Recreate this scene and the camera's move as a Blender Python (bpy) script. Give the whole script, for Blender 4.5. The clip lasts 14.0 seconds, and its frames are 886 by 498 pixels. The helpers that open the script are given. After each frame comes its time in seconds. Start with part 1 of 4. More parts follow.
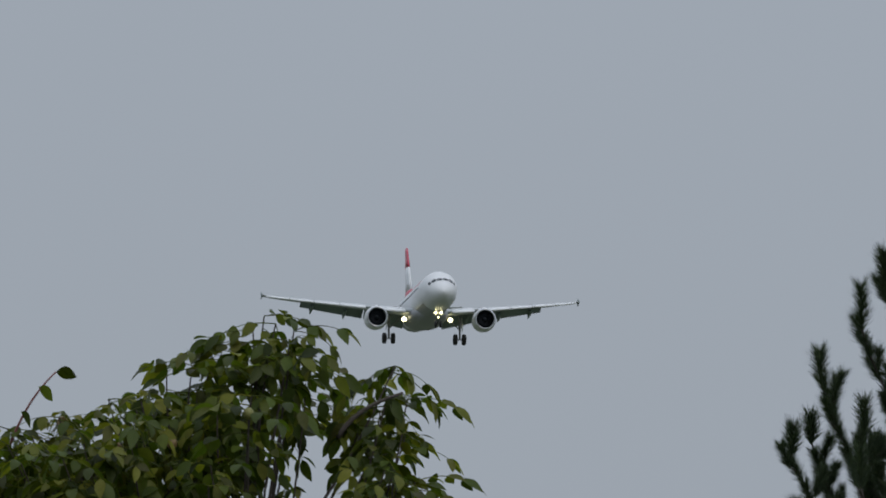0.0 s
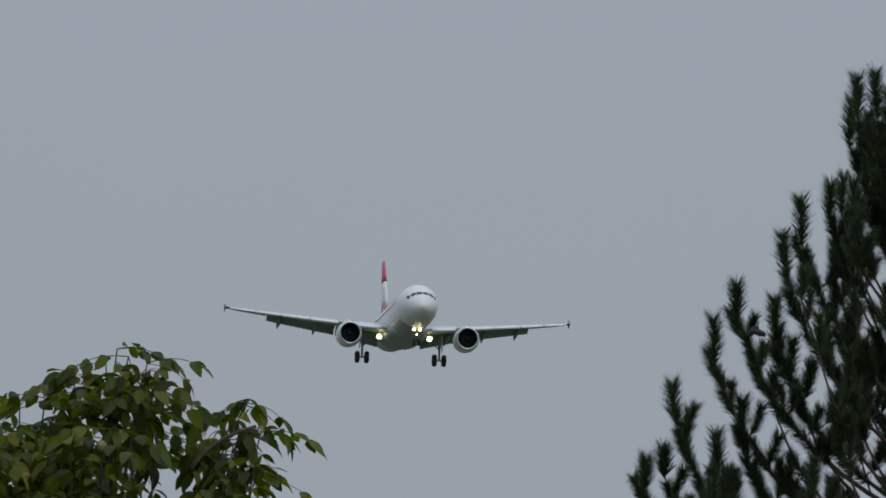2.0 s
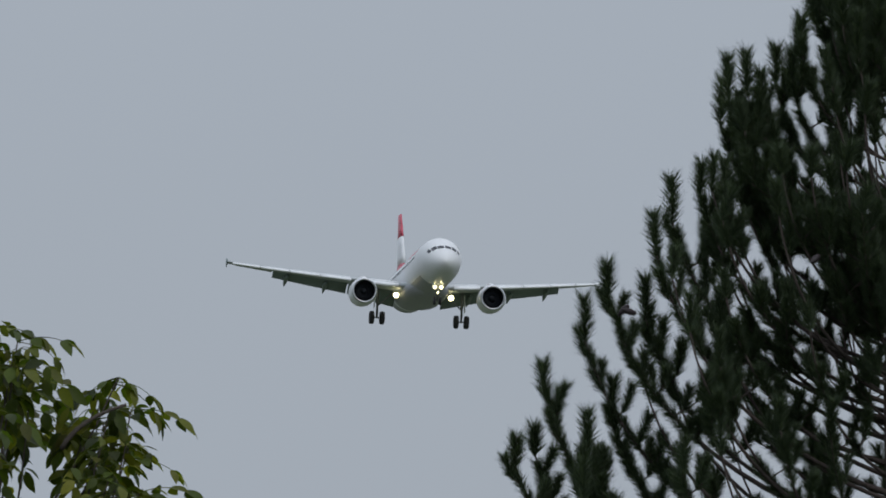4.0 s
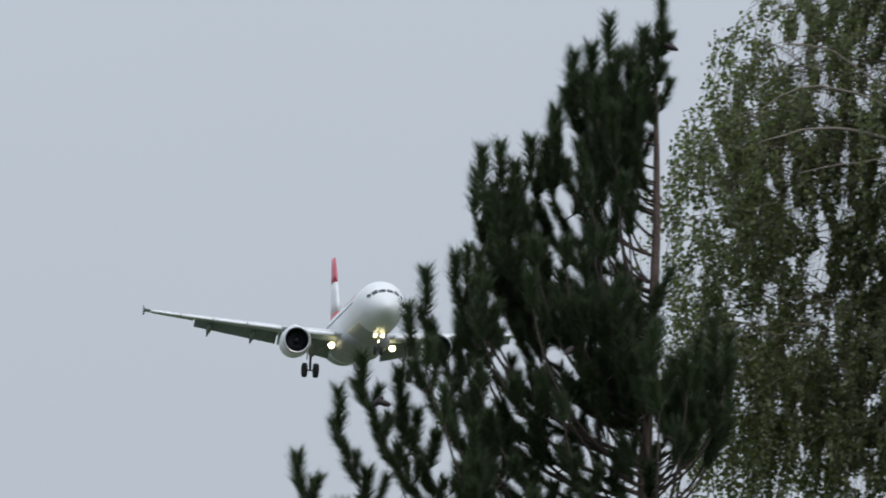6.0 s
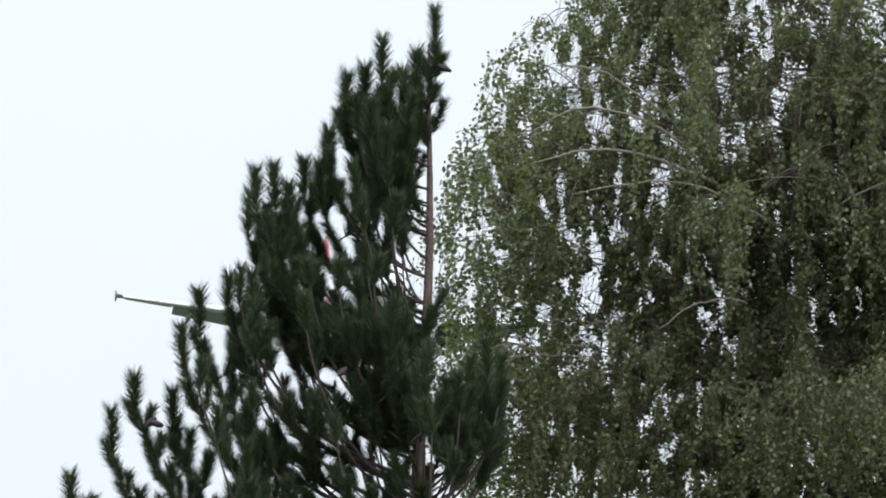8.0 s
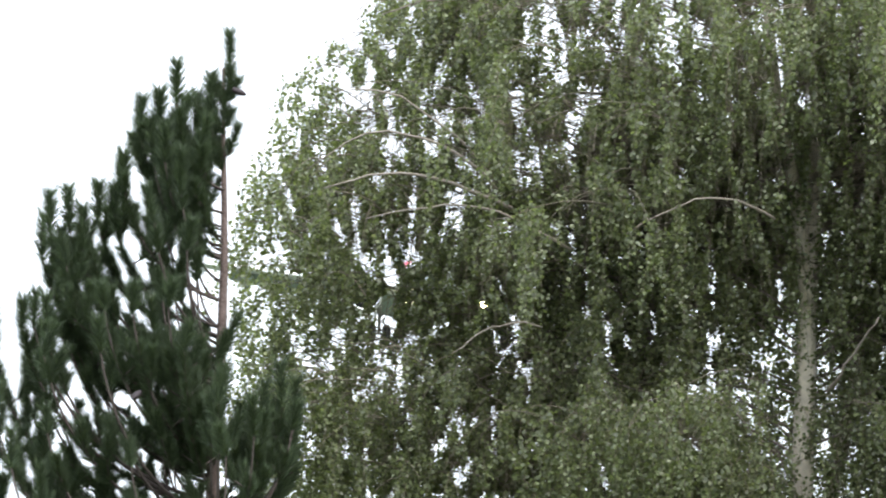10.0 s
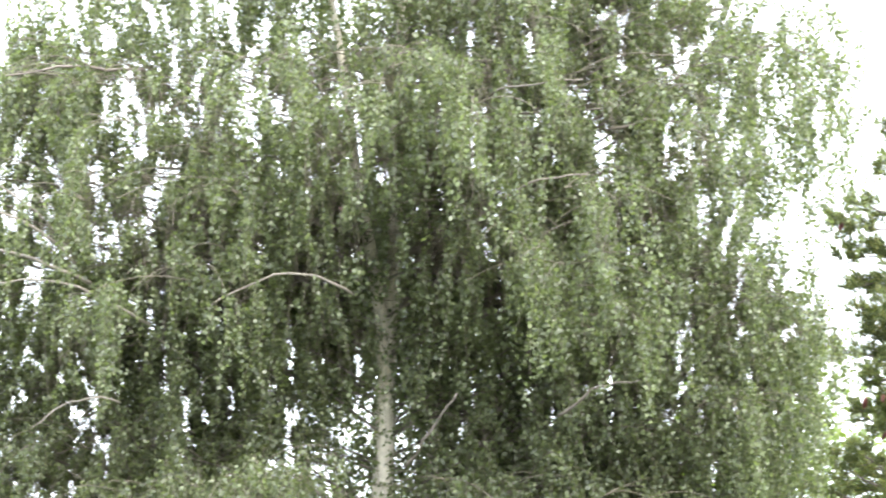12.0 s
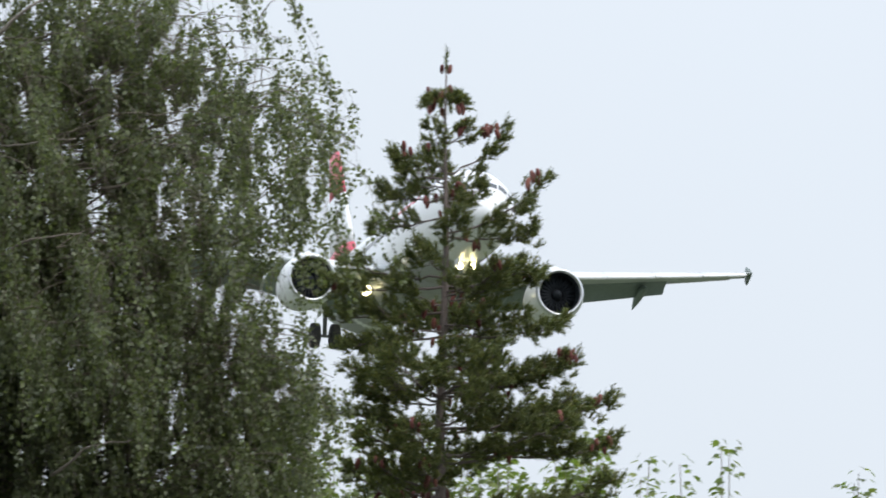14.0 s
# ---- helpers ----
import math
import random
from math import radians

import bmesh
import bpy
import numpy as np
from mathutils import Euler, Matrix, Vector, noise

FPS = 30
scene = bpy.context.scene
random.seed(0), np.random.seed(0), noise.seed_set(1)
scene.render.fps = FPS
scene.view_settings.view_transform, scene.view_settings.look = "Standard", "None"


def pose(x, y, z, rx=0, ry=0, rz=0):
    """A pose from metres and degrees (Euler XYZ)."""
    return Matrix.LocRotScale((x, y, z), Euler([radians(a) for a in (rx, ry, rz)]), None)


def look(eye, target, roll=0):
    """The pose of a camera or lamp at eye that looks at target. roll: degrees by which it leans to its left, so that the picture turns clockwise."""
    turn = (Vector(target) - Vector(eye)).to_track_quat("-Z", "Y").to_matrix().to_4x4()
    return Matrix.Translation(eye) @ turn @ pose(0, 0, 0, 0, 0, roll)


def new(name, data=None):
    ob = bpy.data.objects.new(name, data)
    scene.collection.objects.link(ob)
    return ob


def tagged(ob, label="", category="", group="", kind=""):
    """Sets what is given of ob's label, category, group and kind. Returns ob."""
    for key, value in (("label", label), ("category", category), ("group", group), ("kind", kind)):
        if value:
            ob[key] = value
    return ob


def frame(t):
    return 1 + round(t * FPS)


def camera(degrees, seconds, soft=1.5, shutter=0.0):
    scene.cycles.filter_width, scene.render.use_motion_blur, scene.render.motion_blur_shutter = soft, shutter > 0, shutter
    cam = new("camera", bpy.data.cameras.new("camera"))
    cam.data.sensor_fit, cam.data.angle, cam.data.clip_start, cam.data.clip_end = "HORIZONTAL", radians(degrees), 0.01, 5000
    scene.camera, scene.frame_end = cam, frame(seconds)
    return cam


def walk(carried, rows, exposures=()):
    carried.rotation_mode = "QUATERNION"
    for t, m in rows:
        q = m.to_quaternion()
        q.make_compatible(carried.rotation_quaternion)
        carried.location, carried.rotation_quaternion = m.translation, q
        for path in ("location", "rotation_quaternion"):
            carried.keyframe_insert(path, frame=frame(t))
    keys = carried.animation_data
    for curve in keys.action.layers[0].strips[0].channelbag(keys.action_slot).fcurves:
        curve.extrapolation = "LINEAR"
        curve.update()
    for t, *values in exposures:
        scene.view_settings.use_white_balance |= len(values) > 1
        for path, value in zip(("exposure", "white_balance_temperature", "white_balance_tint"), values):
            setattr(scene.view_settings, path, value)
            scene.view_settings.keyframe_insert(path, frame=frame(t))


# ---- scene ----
cam = camera(3.4, 14.0, soft=1.75, shutter=0.3)

# seconds, turn to the right and tilt upwards in degrees; a hand-held pan from one spot
PAN = [
    (0, -1.4629, 4.0581), (0.5, -1.3076, 3.9688), (1, -1.1619, 4.0319), (1.5, -1.0132, 4.2006),
    (2, -0.8973, 4.1849), (2.2, -0.8573, 4.1533), (4.3, -0.2835, 4.1029), (4.5, -0.1983, 4.1568),
    (5, 0.0, 4.2830), (5.5, 0.1968, 4.3727), (6, 0.5457, 4.4539), (6.5, 0.8858, 4.4823),
    (7, 0.9595, 4.4457), (7.5, 1.2542, 4.4714), (7.7, 1.3285, 4.4991), (9.8, 2.0967, 4.6131),
    (10, 2.2109, 4.6254), (10.5, 2.5524, 4.6907), (11, 2.9475, 4.7873), (11.5, 3.3717, 4.8661),
    (12, 3.8343, 4.9143), (12.5, 4.3309, 4.9527), (13, 4.8382, 5.0175), (13.5, 5.3254, 5.0767),
    (14, 5.7877, 5.1444),
]
EXPOSURES = [(0, -0.04, 6500, 10), (1, -0.04, 6500, 10), (2, -0.13, 6500, 10), (4.5, 0.15, 6500, 10), (5, 0.23, 6500, 10), (5.5, 0.37, 6550, 10), (6, 0.50, 6600, 10),
             (6.5, 0.8, 6700, 10), (7, 0.90, 6750, 10), (7.5, 1.12, 6800, 10), (10, 2.3, 6800, 10), (10.5, 2.75, 6800, 10), (11, 3.1, 6800, 10),
             (12, 3.4, 6800, 10), (12.5, 3.2, 6800, 10), (13, 2.75, 6800, 10), (13.5, 1.85, 6800, 10), (14, 1.12, 6800, 10)]
walk(cam, [(t, pose(0, 0, 1.7, 90 + tilt, 0, -turn)) for t, turn, tilt in PAN], EXPOSURES)

# ---- light: an even overcast sky ----
world = bpy.data.worlds.new("overcast_sky")
scene.world = world
world.use_nodes = True
wn, wl = world.node_tree.nodes, world.node_tree.links
wn.clear()
w_out, w_bg = wn.new("ShaderNodeOutputWorld"), wn.new("ShaderNodeBackground")
w_sky = wn.new("ShaderNodeTexSky")
w_sky.sky_type, w_sky.sun_disc, w_sky.sun_elevation, w_sky.sun_rotation = "NISHITA", False, radians(48), radians(150)
w_co, w_sep = wn.new("ShaderNodeTexCoord"), wn.new("ShaderNodeSeparateXYZ")
w_lum = wn.new("ShaderNodeMath")
w_lum.operation, w_lum.use_clamp = "MULTIPLY_ADD", False
w_lum.inputs[1].default_value, w_lum.inputs[2].default_value = 1.3, 0.92
w_cloud = wn.new("ShaderNodeTexNoise")
w_cloud.inputs["Scale"].default_value, w_cloud.inputs["Detail"].default_value = 9.0, 4.0
w_var = wn.new("ShaderNodeMapRange")
w_var.inputs["To Min"].default_value, w_var.inputs["To Max"].default_value = 0.94, 1.06
w_mul, w_grey, w_mix = wn.new("ShaderNodeMath"), wn.new("ShaderNodeVectorMath"), wn.new("ShaderNodeMix")
w_mul.operation, w_grey.operation, w_mix.data_type = "MULTIPLY", "SCALE", "RGBA"
w_grey.inputs[0].default_value = (0.338, 0.377, 0.434)
w_dim = wn.new("ShaderNodeVectorMath")
w_dim.operation, w_dim.inputs["Scale"].default_value = "SCALE", 0.08
w_mix.inputs[0].default_value = 0.95
wl.new(w_co.outputs["Generated"], w_sep.inputs[0])
wl.new(w_co.outputs["Generated"], w_cloud.inputs["Vector"])
wl.new(w_sep.outputs["Z"], w_lum.inputs[0])
wl.new(w_cloud.outputs["Fac"], w_var.inputs["Value"])
wl.new(w_lum.outputs[0], w_mul.inputs[0])
wl.new(w_var.outputs[0], w_mul.inputs[1])
wl.new(w_mul.outputs[0], w_grey.inputs["Scale"])
wl.new(w_sky.outputs[0], w_dim.inputs[0])
wl.new(w_dim.outputs[0], w_mix.inputs[6])
wl.new(w_grey.outputs[0], w_mix.inputs[7])
wl.new(w_mix.outputs[2], w_bg.inputs["Color"])
wl.new(w_bg.outputs[0], w_out.inputs[0])

sun_data = bpy.data.lights.new("sun", "SUN")
sun_data.energy, sun_data.angle, sun_data.color = 0.6, radians(25), (1.0, 0.97, 0.92)
sun = new("sun", sun_data)
sun.matrix_world = look((0, 0, 200), (-40, 70, 200 - 90))


# ---- materials ----
def material(name, color, rough=0.6, metal=0.0, spread=0.15, scale=4.0, fine=60.0, bump=0.0, emit=0.0, per_piece=0.0,
             second=None, leaf=0.0, spec=0.5):
    """Principled surface with stains at two scales; per_piece varies each leaf or piece; leaf lets light through."""
    m = bpy.data.materials.new(name)
    m.use_nodes = True
    n, l = m.node_tree.nodes, m.node_tree.links
    b, out = n["Principled BSDF"], n["Material Output"]
    b.inputs["Roughness"].default_value, b.inputs["Metallic"].default_value = rough, metal
    b.inputs["Specular IOR Level"].default_value = spec
    co = n.new("ShaderNodeTexCoord")
    big, small = n.new("ShaderNodeTexNoise"), n.new("ShaderNodeTexNoise")
    big.inputs["Scale"].default_value, big.inputs["Detail"].default_value = scale, 5
    small.inputs["Scale"].default_value, small.inputs["Detail"].default_value = fine, 3
    l.new(co.outputs["Object"], big.inputs["Vector"])
    l.new(co.outputs["Object"], small.inputs["Vector"])
    add = n.new("ShaderNodeMath")
    add.operation = "ADD"
    l.new(big.outputs["Fac"], add.inputs[0])
    l.new(small.outputs["Fac"], add.inputs[1])
    ramp = n.new("ShaderNodeMapRange")
    ramp.inputs["From Min"].default_value, ramp.inputs["From Max"].default_value = 0.6, 1.4
    ramp.inputs["To Min"].default_value, ramp.inputs["To Max"].default_value = 1 - spread, 1 + spread
    l.new(add.outputs[0], ramp.inputs["Value"])
    tone = n.new("ShaderNodeMix")
    tone.data_type = "RGBA"
    tone.inputs[6].default_value = (*color, 1)
    tone.inputs[7].default_value = (*(second or color), 1)
    geo, info = n.new("ShaderNodeNewGeometry"), n.new("ShaderNodeObjectInfo")
    if per_piece or second:
        mixr = n.new("ShaderNodeMath")
        mixr.operation = "ADD"
        l.new(geo.outputs["Random Per Island"], mixr.inputs[0])
        l.new(info.outputs["Random"], mixr.inputs[1])
        fr = n.new("ShaderNodeMath")
        fr.operation = "FRACT"
        l.new(mixr.outputs[0], fr.inputs[0])
        power = n.new("ShaderNodeMath")
        power.operation, power.inputs[1].default_value = "POWER", 2.5
        l.new(fr.outputs[0], power.inputs[0])
        l.new(power.outputs[0], tone.inputs[0])
        vary = n.new("ShaderNodeMapRange")
        vary.inputs["To Min"].default_value, vary.inputs["To Max"].default_value = 1 - per_piece, 1 + per_piece
        wht = n.new("ShaderNodeTexWhiteNoise")
        wht.noise_dimensions = "1D"
        l.new(mixr.outputs[0], wht.inputs["W"])
        l.new(wht.outputs["Value"], vary.inputs["Value"])
        both = n.new("ShaderNodeMath")
        both.operation = "MULTIPLY"
        l.new(vary.outputs[0], both.inputs[0])
        l.new(ramp.outputs[0], both.inputs[1])
        factor = both.outputs[0]
    else:
        tone.inputs[0].default_value = 0.0
        factor = ramp.outputs[0]
    col = n.new("ShaderNodeVectorMath")
    col.operation = "SCALE"
    l.new(tone.outputs[2], col.inputs[0])
    l.new(factor, col.inputs["Scale"])
    l.new(col.outputs[0], b.inputs["Base Color"])
    if bump:
        bp = n.new("ShaderNodeBump")
        bp.inputs["Strength"].default_value, bp.inputs["Distance"].default_value = bump, 0.02
        l.new(add.outputs[0], bp.inputs["Height"])
        l.new(bp.outputs[0], b.inputs["Normal"])
    if emit:
        b.inputs["Emission Color"].default_value, b.inputs["Emission Strength"].default_value = (*color, 1), emit
    if leaf:
        tr, mx = n.new("ShaderNodeBsdfTranslucent"), n.new("ShaderNodeMixShader")
        lit = n.new("ShaderNodeVectorMath")
        lit.operation = "MULTIPLY"
        lit.inputs[1].default_value = (1.5, 1.7, 0.7)
        l.new(col.outputs[0], lit.inputs[0])
        l.new(lit.outputs[0], tr.inputs["Color"])
        mx.inputs[0].default_value = leaf
        l.new(b.outputs[0], mx.inputs[1])
        l.new(tr.outputs[0], mx.inputs[2])
        l.new(mx.outputs[0], out.inputs[0])
    return m


WHITE_PAINT = material("white_paint", (0.78, 0.79, 0.80), 0.35, spread=0.04, scale=0.6, fine=6)
BELLY_GREY = material("belly_darker_grey", (0.34, 0.35, 0.36), 0.45, spread=0.12, scale=0.5, fine=5)
WING_GREY = material("wing_grey_paint", (0.50, 0.53, 0.54), 0.45, spread=0.1, scale=0.5, fine=4)
FLAP_GREY = material("flap_grey_green", (0.20, 0.245, 0.235), 0.5, spread=0.12, scale=0.5, fine=4)
SLAT_WHITE = material("slat_pale", (0.84, 0.85, 0.86), 0.35, spread=0.05, scale=1, fine=6)
RED_PAINT = material("red_paint", (0.62, 0.085, 0.13), 0.4, spread=0.06, scale=0.6, fine=6)
DARK_GLASS = material("cockpit_glass", (0.03, 0.035, 0.045), 0.12, spread=0.1)
LIP_METAL = material("inlet_lip_metal", (0.62, 0.63, 0.65), 0.3, 0.9, spread=0.05)
# near-black: the shade inside the engine inlets is put into this colour
FAN_DARK = material("inlet_shade_dark", (0.022, 0.026, 0.032), 0.8, 0.0, spread=0.2, spec=0.2)
GEAR_GREY = material("gear_grey", (0.22, 0.23, 0.24), 0.5, 0.3, spread=0.2)
TYRE = material("tyre_rubber", (0.03, 0.03, 0.032), 0.85, spread=0.2)
LAMP_GLOW = material("landing_lamp_glow", (1.0, 0.90, 0.50), 0.3, spread=0.0, emit=6.0)
PINE_NEEDLE = material("pine_needles", (0.040, 0.058, 0.034), 0.5, per_piece=0.4, second=(0.078, 0.105, 0.052), leaf=0.16, spec=0.25)
PINE_LIMB = material("pine_limb_bark", (0.075, 0.058, 0.052), 0.9, spread=0.35, scale=5, fine=40, bump=0.6)
PINE_BARK = material("pine_bark", (0.12, 0.085, 0.075), 0.9, spread=0.35, scale=5, fine=40, bump=0.6)
BIRCH_LEAF = material("birch_leaves", (0.108, 0.124, 0.070), 0.40, per_piece=0.45, second=(0.15, 0.165, 0.085), leaf=0.45, spec=0.6)
BIRCH_BARK = material("birch_bark", (0.62, 0.55, 0.45), 0.8, spread=0.35, scale=2.5, fine=18, bump=0.4)
BIRCH_LIMB = material("birch_limb_bark", (0.17, 0.14, 0.12), 0.85, spread=0.4, scale=3, fine=25, bump=0.3)
BIRCH_BOUGH = material("birch_bough_bark", (0.21, 0.18, 0.15), 0.8, spread=0.3, scale=3, fine=25, bump=0.3)
BIRCH_TWIG = material("birch_twigs", (0.13, 0.11, 0.080), 0.8, spread=0.3)
WALNUT_LEAF = material("walnut_leaves", (0.055, 0.080, 0.010), 0.5, per_piece=0.6, second=(0.16, 0.155, 0.018), leaf=0.38, spec=0.28)
WALNUT_BARK = material("walnut_bark", (0.075, 0.06, 0.05), 0.9, spread=0.3, scale=6, fine=50, bump=0.5)
RED_STEM = material("reddish_shoot", (0.20, 0.07, 0.06), 0.7, spread=0.2)
WALNUT_FRUIT = material("walnut_fruit", (0.22, 0.24, 0.07), 0.6, spread=0.2, second=(0.25, 0.14, 0.06), per_piece=0.2)
FIR_NEEDLE = material("fir_needles", (0.098, 0.120, 0.054), 0.5, per_piece=0.45, second=(0.18, 0.17, 0.055), leaf=0.3, spec=0.35)
PINE_CONE = material("pine_cones", (0.022, 0.014, 0.016), 0.6, spread=0.2, fine=90)
FIR_BARK = material("fir_bark", (0.16, 0.13, 0.12), 0.9, spread=0.3, scale=6, fine=40, bump=0.5)
FIR_CONE = material("fir_cones", (0.15, 0.042, 0.038), 0.7, per_piece=0.25, second=(0.19, 0.07, 0.05), spread=0.3, fine=90)
PALE_LEAF = material("maple_leaves", (0.115, 0.16, 0.045), 0.5, per_piece=0.35, second=(0.19, 0.215, 0.075), leaf=0.45, spec=0.4)
PALE_BARK = material("maple_bark", (0.22, 0.20, 0.17), 0.9, spread=0.3, scale=6, fine=40, bump=0.4)
GRASS = material("meadow_grass", (0.075, 0.090, 0.050), 0.9, spread=0.4, scale=0.05, fine=2.0, bump=0.5)


# ---- geometry tools ----
class Geo:
    """Vertices and faces gathered in bulk for one mesh."""

    def __init__(self):
        self.v, self.f, self.n = [], [], 0

    def faces(self, faces, first):
        for size in sorted({len(f) for f in faces}):
            self.f.append(np.array([f for f in faces if len(f) == size]) + first)

    def add(self, verts, faces):
        verts = np.asarray(verts, float).reshape(-1, 3)
        self.v.append(verts)
        self.faces(faces, self.n)
        self.n += len(verts)

    def many(self, verts, faces, rot, pos):
        """Copies of a small shape under many turns (k,3,3, scale included) and places (k,3)."""
        shape = Geo()
        shape.add(verts, faces)
        self.copies(shape, rot, pos)

    def copies(self, shape, rot, pos):
        """Many copies of another Geo."""
        verts, rot, pos = np.concatenate(shape.v), np.asarray(rot, float), np.asarray(pos, float)
        self.v.append((np.einsum("kij,nj->kni", rot, verts) + pos[:, None, :]).reshape(-1, 3))
        offs = (np.arange(len(pos)) * shape.n + self.n)[:, None, None]
        for block in shape.f:
            self.f.append((offs + block[None]).reshape(-1, block.shape[1]))
        self.n += shape.n * len(pos)

    def mesh(self, name, mat, smooth=False):
        me = bpy.data.meshes.new(name)
        verts = np.concatenate(self.v)
        loops = np.concatenate([b.ravel() for b in self.f])
        sizes = np.concatenate([np.full(len(b), b.shape[1]) for b in self.f])
        me.vertices.add(len(verts))
        me.vertices.foreach_set("co", verts.astype(np.float32).ravel())
        me.loops.add(len(loops))
        me.loops.foreach_set("vertex_index", loops.astype(np.int32))
        me.polygons.add(len(sizes))
        me.polygons.foreach_set("loop_start", (np.cumsum(sizes) - sizes).astype(np.int32))
        me.update(calc_edges=True)
        me.materials.append(mat)
        if smooth:
            me.shade_smooth()
        return me


def part(name, geo, mat, parent, label="", smooth=False, kind=""):
    ob = new(name, geo.mesh(name, mat, smooth) if isinstance(geo, Geo) else geo)
    ob.parent = parent
    return tagged(ob, label, kind=kind)


def tube(path, radii, sides=6, caps=True):
    """A round bar along a path of points with a radius at each."""
    path = np.asarray(path, float)
    k = len(path)
    radii = np.broadcast_to(np.asarray(radii, float), (k,))
    tang = np.gradient(path, axis=0)
    tang /= np.linalg.norm(tang, axis=1)[:, None] + 1e-12
    ref = np.array([0.0, 1.0, 0.0]) if abs(tang[:, 1]).mean() < 0.7 else np.array([1.0, 0, 0])
    a = np.cross(tang, ref)
    a /= np.linalg.norm(a, axis=1)[:, None] + 1e-12
    b = np.cross(tang, a)
    ang = np.arange(sides) * 2 * np.pi / sides
    ring = a[:, None, :] * np.cos(ang)[None, :, None] + b[:, None, :] * np.sin(ang)[None, :, None]
    verts = (path[:, None, :] + ring * radii[:, None, None]).reshape(-1, 3)
    faces = [(i * sides + j, i * sides + (j + 1) % sides, (i + 1) * sides + (j + 1) % sides, (i + 1) * sides + j)
             for i in range(k - 1) for j in range(sides)]
    if caps:
        faces += [tuple(range(sides))[::-1], tuple(range((k - 1) * sides, k * sides))]
    return verts, faces


def bezier(p0, p1, p2, n=8):
    t = np.linspace(0, 1, n)[:, None]
    return (1 - t) ** 2 * np.asarray(p0, float) + 2 * t * (1 - t) * np.asarray(p1, float) + t * t * np.asarray(p2, float)


def turns(axis, roll, size):
    """Turns that bring local Y onto each axis, rolled about it, scaled."""
    axis = np.asarray(axis, float)
    axis = axis / (np.linalg.norm(axis, axis=1)[:, None] + 1e-12)
    ref = np.where(np.abs(axis[:, 2:3]) > 0.9, np.array([[1.0, 0, 0]]), np.array([[0, 0, 1.0]]))
    x = np.cross(axis, ref)
    x /= np.linalg.norm(x, axis=1)[:, None] + 1e-12
    z = np.cross(x, axis)
    c, s = np.cos(roll)[:, None], np.sin(roll)[:, None]
    x2, z2 = x * c + z * s, -x * s + z * c
    return np.stack([x2, axis, z2], axis=2) * np.asarray(size, float).reshape(-1, 1, 1)


def turn_matrix(axis, roll, size, pos):
    m = Matrix(turns([axis], np.array([roll]), [size])[0].tolist()).to_4x4()
    m.translation = pos
    return m


def spot(turn, distance):
    """A place on the ground: degrees to the right of the meadow's axis, metres away; it faces the viewer."""
    a = radians(turn)
    return pose(distance * math.sin(a), distance * math.cos(a), 0, 0, 0, -turn)


def root(name, m, label, category, group=""):
    ob = new(name)
    ob.empty_display_size = 0.5
    ob.matrix_world = m
    return tagged(ob, label, category, group)


def needle_shoot(rng, length, reach, count, width, tip_up=0.5, base=0.0, low=28, high=62):
    """Stem of unit direction Y set with needles that lean forward."""
    g = Geo()
    g.add(*tube([(0, 0, 0), (0, length * 0.9, 0)], [0.006, 0.004], 4, False))
    y = base + (length - base) * rng.random(count) ** 0.85
    ang = rng.random(count) * 2 * np.pi
    lean = np.radians(rng.uniform(low, high, count)) * (1 - tip_up * (y / length) ** 2)
    side = np.stack([np.cos(ang), np.zeros(count), np.sin(ang)], 1)
    d = side * np.sin(lean)[:, None] + np.array([[0, 1.0, 0]]) * np.cos(lean)[:, None]
    ln = reach * rng.uniform(0.75, 1.1, count)
    flat = np.array([[-0.5 * width, 0, 0], [0.5 * width, 0, 0], [0, 1.0, 0]])
    r = turns(d, rng.random(count) * 6.28, np.ones(count))
    r = r * np.stack([np.ones(count), ln, np.ones(count)], 1)[:, None, :]
    pos = np.stack([np.zeros(count), y, np.zeros(count)], 1) + side * 0.004
    g.many(flat, [(0, 1, 2)], r, pos)
    return g


# ---- the ground: one meadow to the horizon ----
def build_ground():
    g = Geo()
    n, verts, faces = 48, [], []
    radii = [0, 6, 20, 45, 80, 130, 220, 400, 900, 2200, 4500]
    for i, r in enumerate(radii):
        for j in range(n):
            a = 2 * math.pi * j / n
            x, y = r * math.cos(a), r * math.sin(a)
            verts.append((x, y, 0.0 if r < 140 else -0.4 + 0.4 * noise.noise((x * 0.004, y * 0.004, 0))))
    for i in range(len(radii) - 1):
        for j in range(n):
            faces.append((i * n + j, (i + 1) * n + j, (i + 1) * n + (j + 1) % n, i * n + (j + 1) % n))
    g.add(verts, faces)
    tagged(new("ground", g.mesh("ground", GRASS, True)), "mown green meadow under the trees", "ground", kind="structure")


# ---- pine ----
# outermost upright shoots of the crown: metres beside the stem, height of the shoot's end
PINE_TIPS = [(-0.26, 11.24), (-0.38, 11.12), (-0.52, 11.05), (-0.34, 10.83), (-0.63, 10.70), (-0.80, 10.47), (-1.12, 10.34), (-0.99, 10.35), (-1.18, 10.19),
             (-0.89, 10.20), (-0.69, 10.48), (-1.32, 9.68), (-1.51, 9.50), (-1.62, 9.27), (-1.95, 8.98), (-2.11, 8.69), (-1.70, 8.85), (-2.38, 8.29),
             (-1.94, 8.21), (-2.59, 7.83), (-2.46, 7.92), (-2.09, 7.91), (-0.11, 11.10), (-0.02, 11.20), (0.47, 9.16), (0.55, 9.05), (0.33, 9.02), (0.18, 9.00)]


def pine_stem_x(z):
    return 0.09 * (z - 8.0) / 3.5 if z > 8 else 0.0


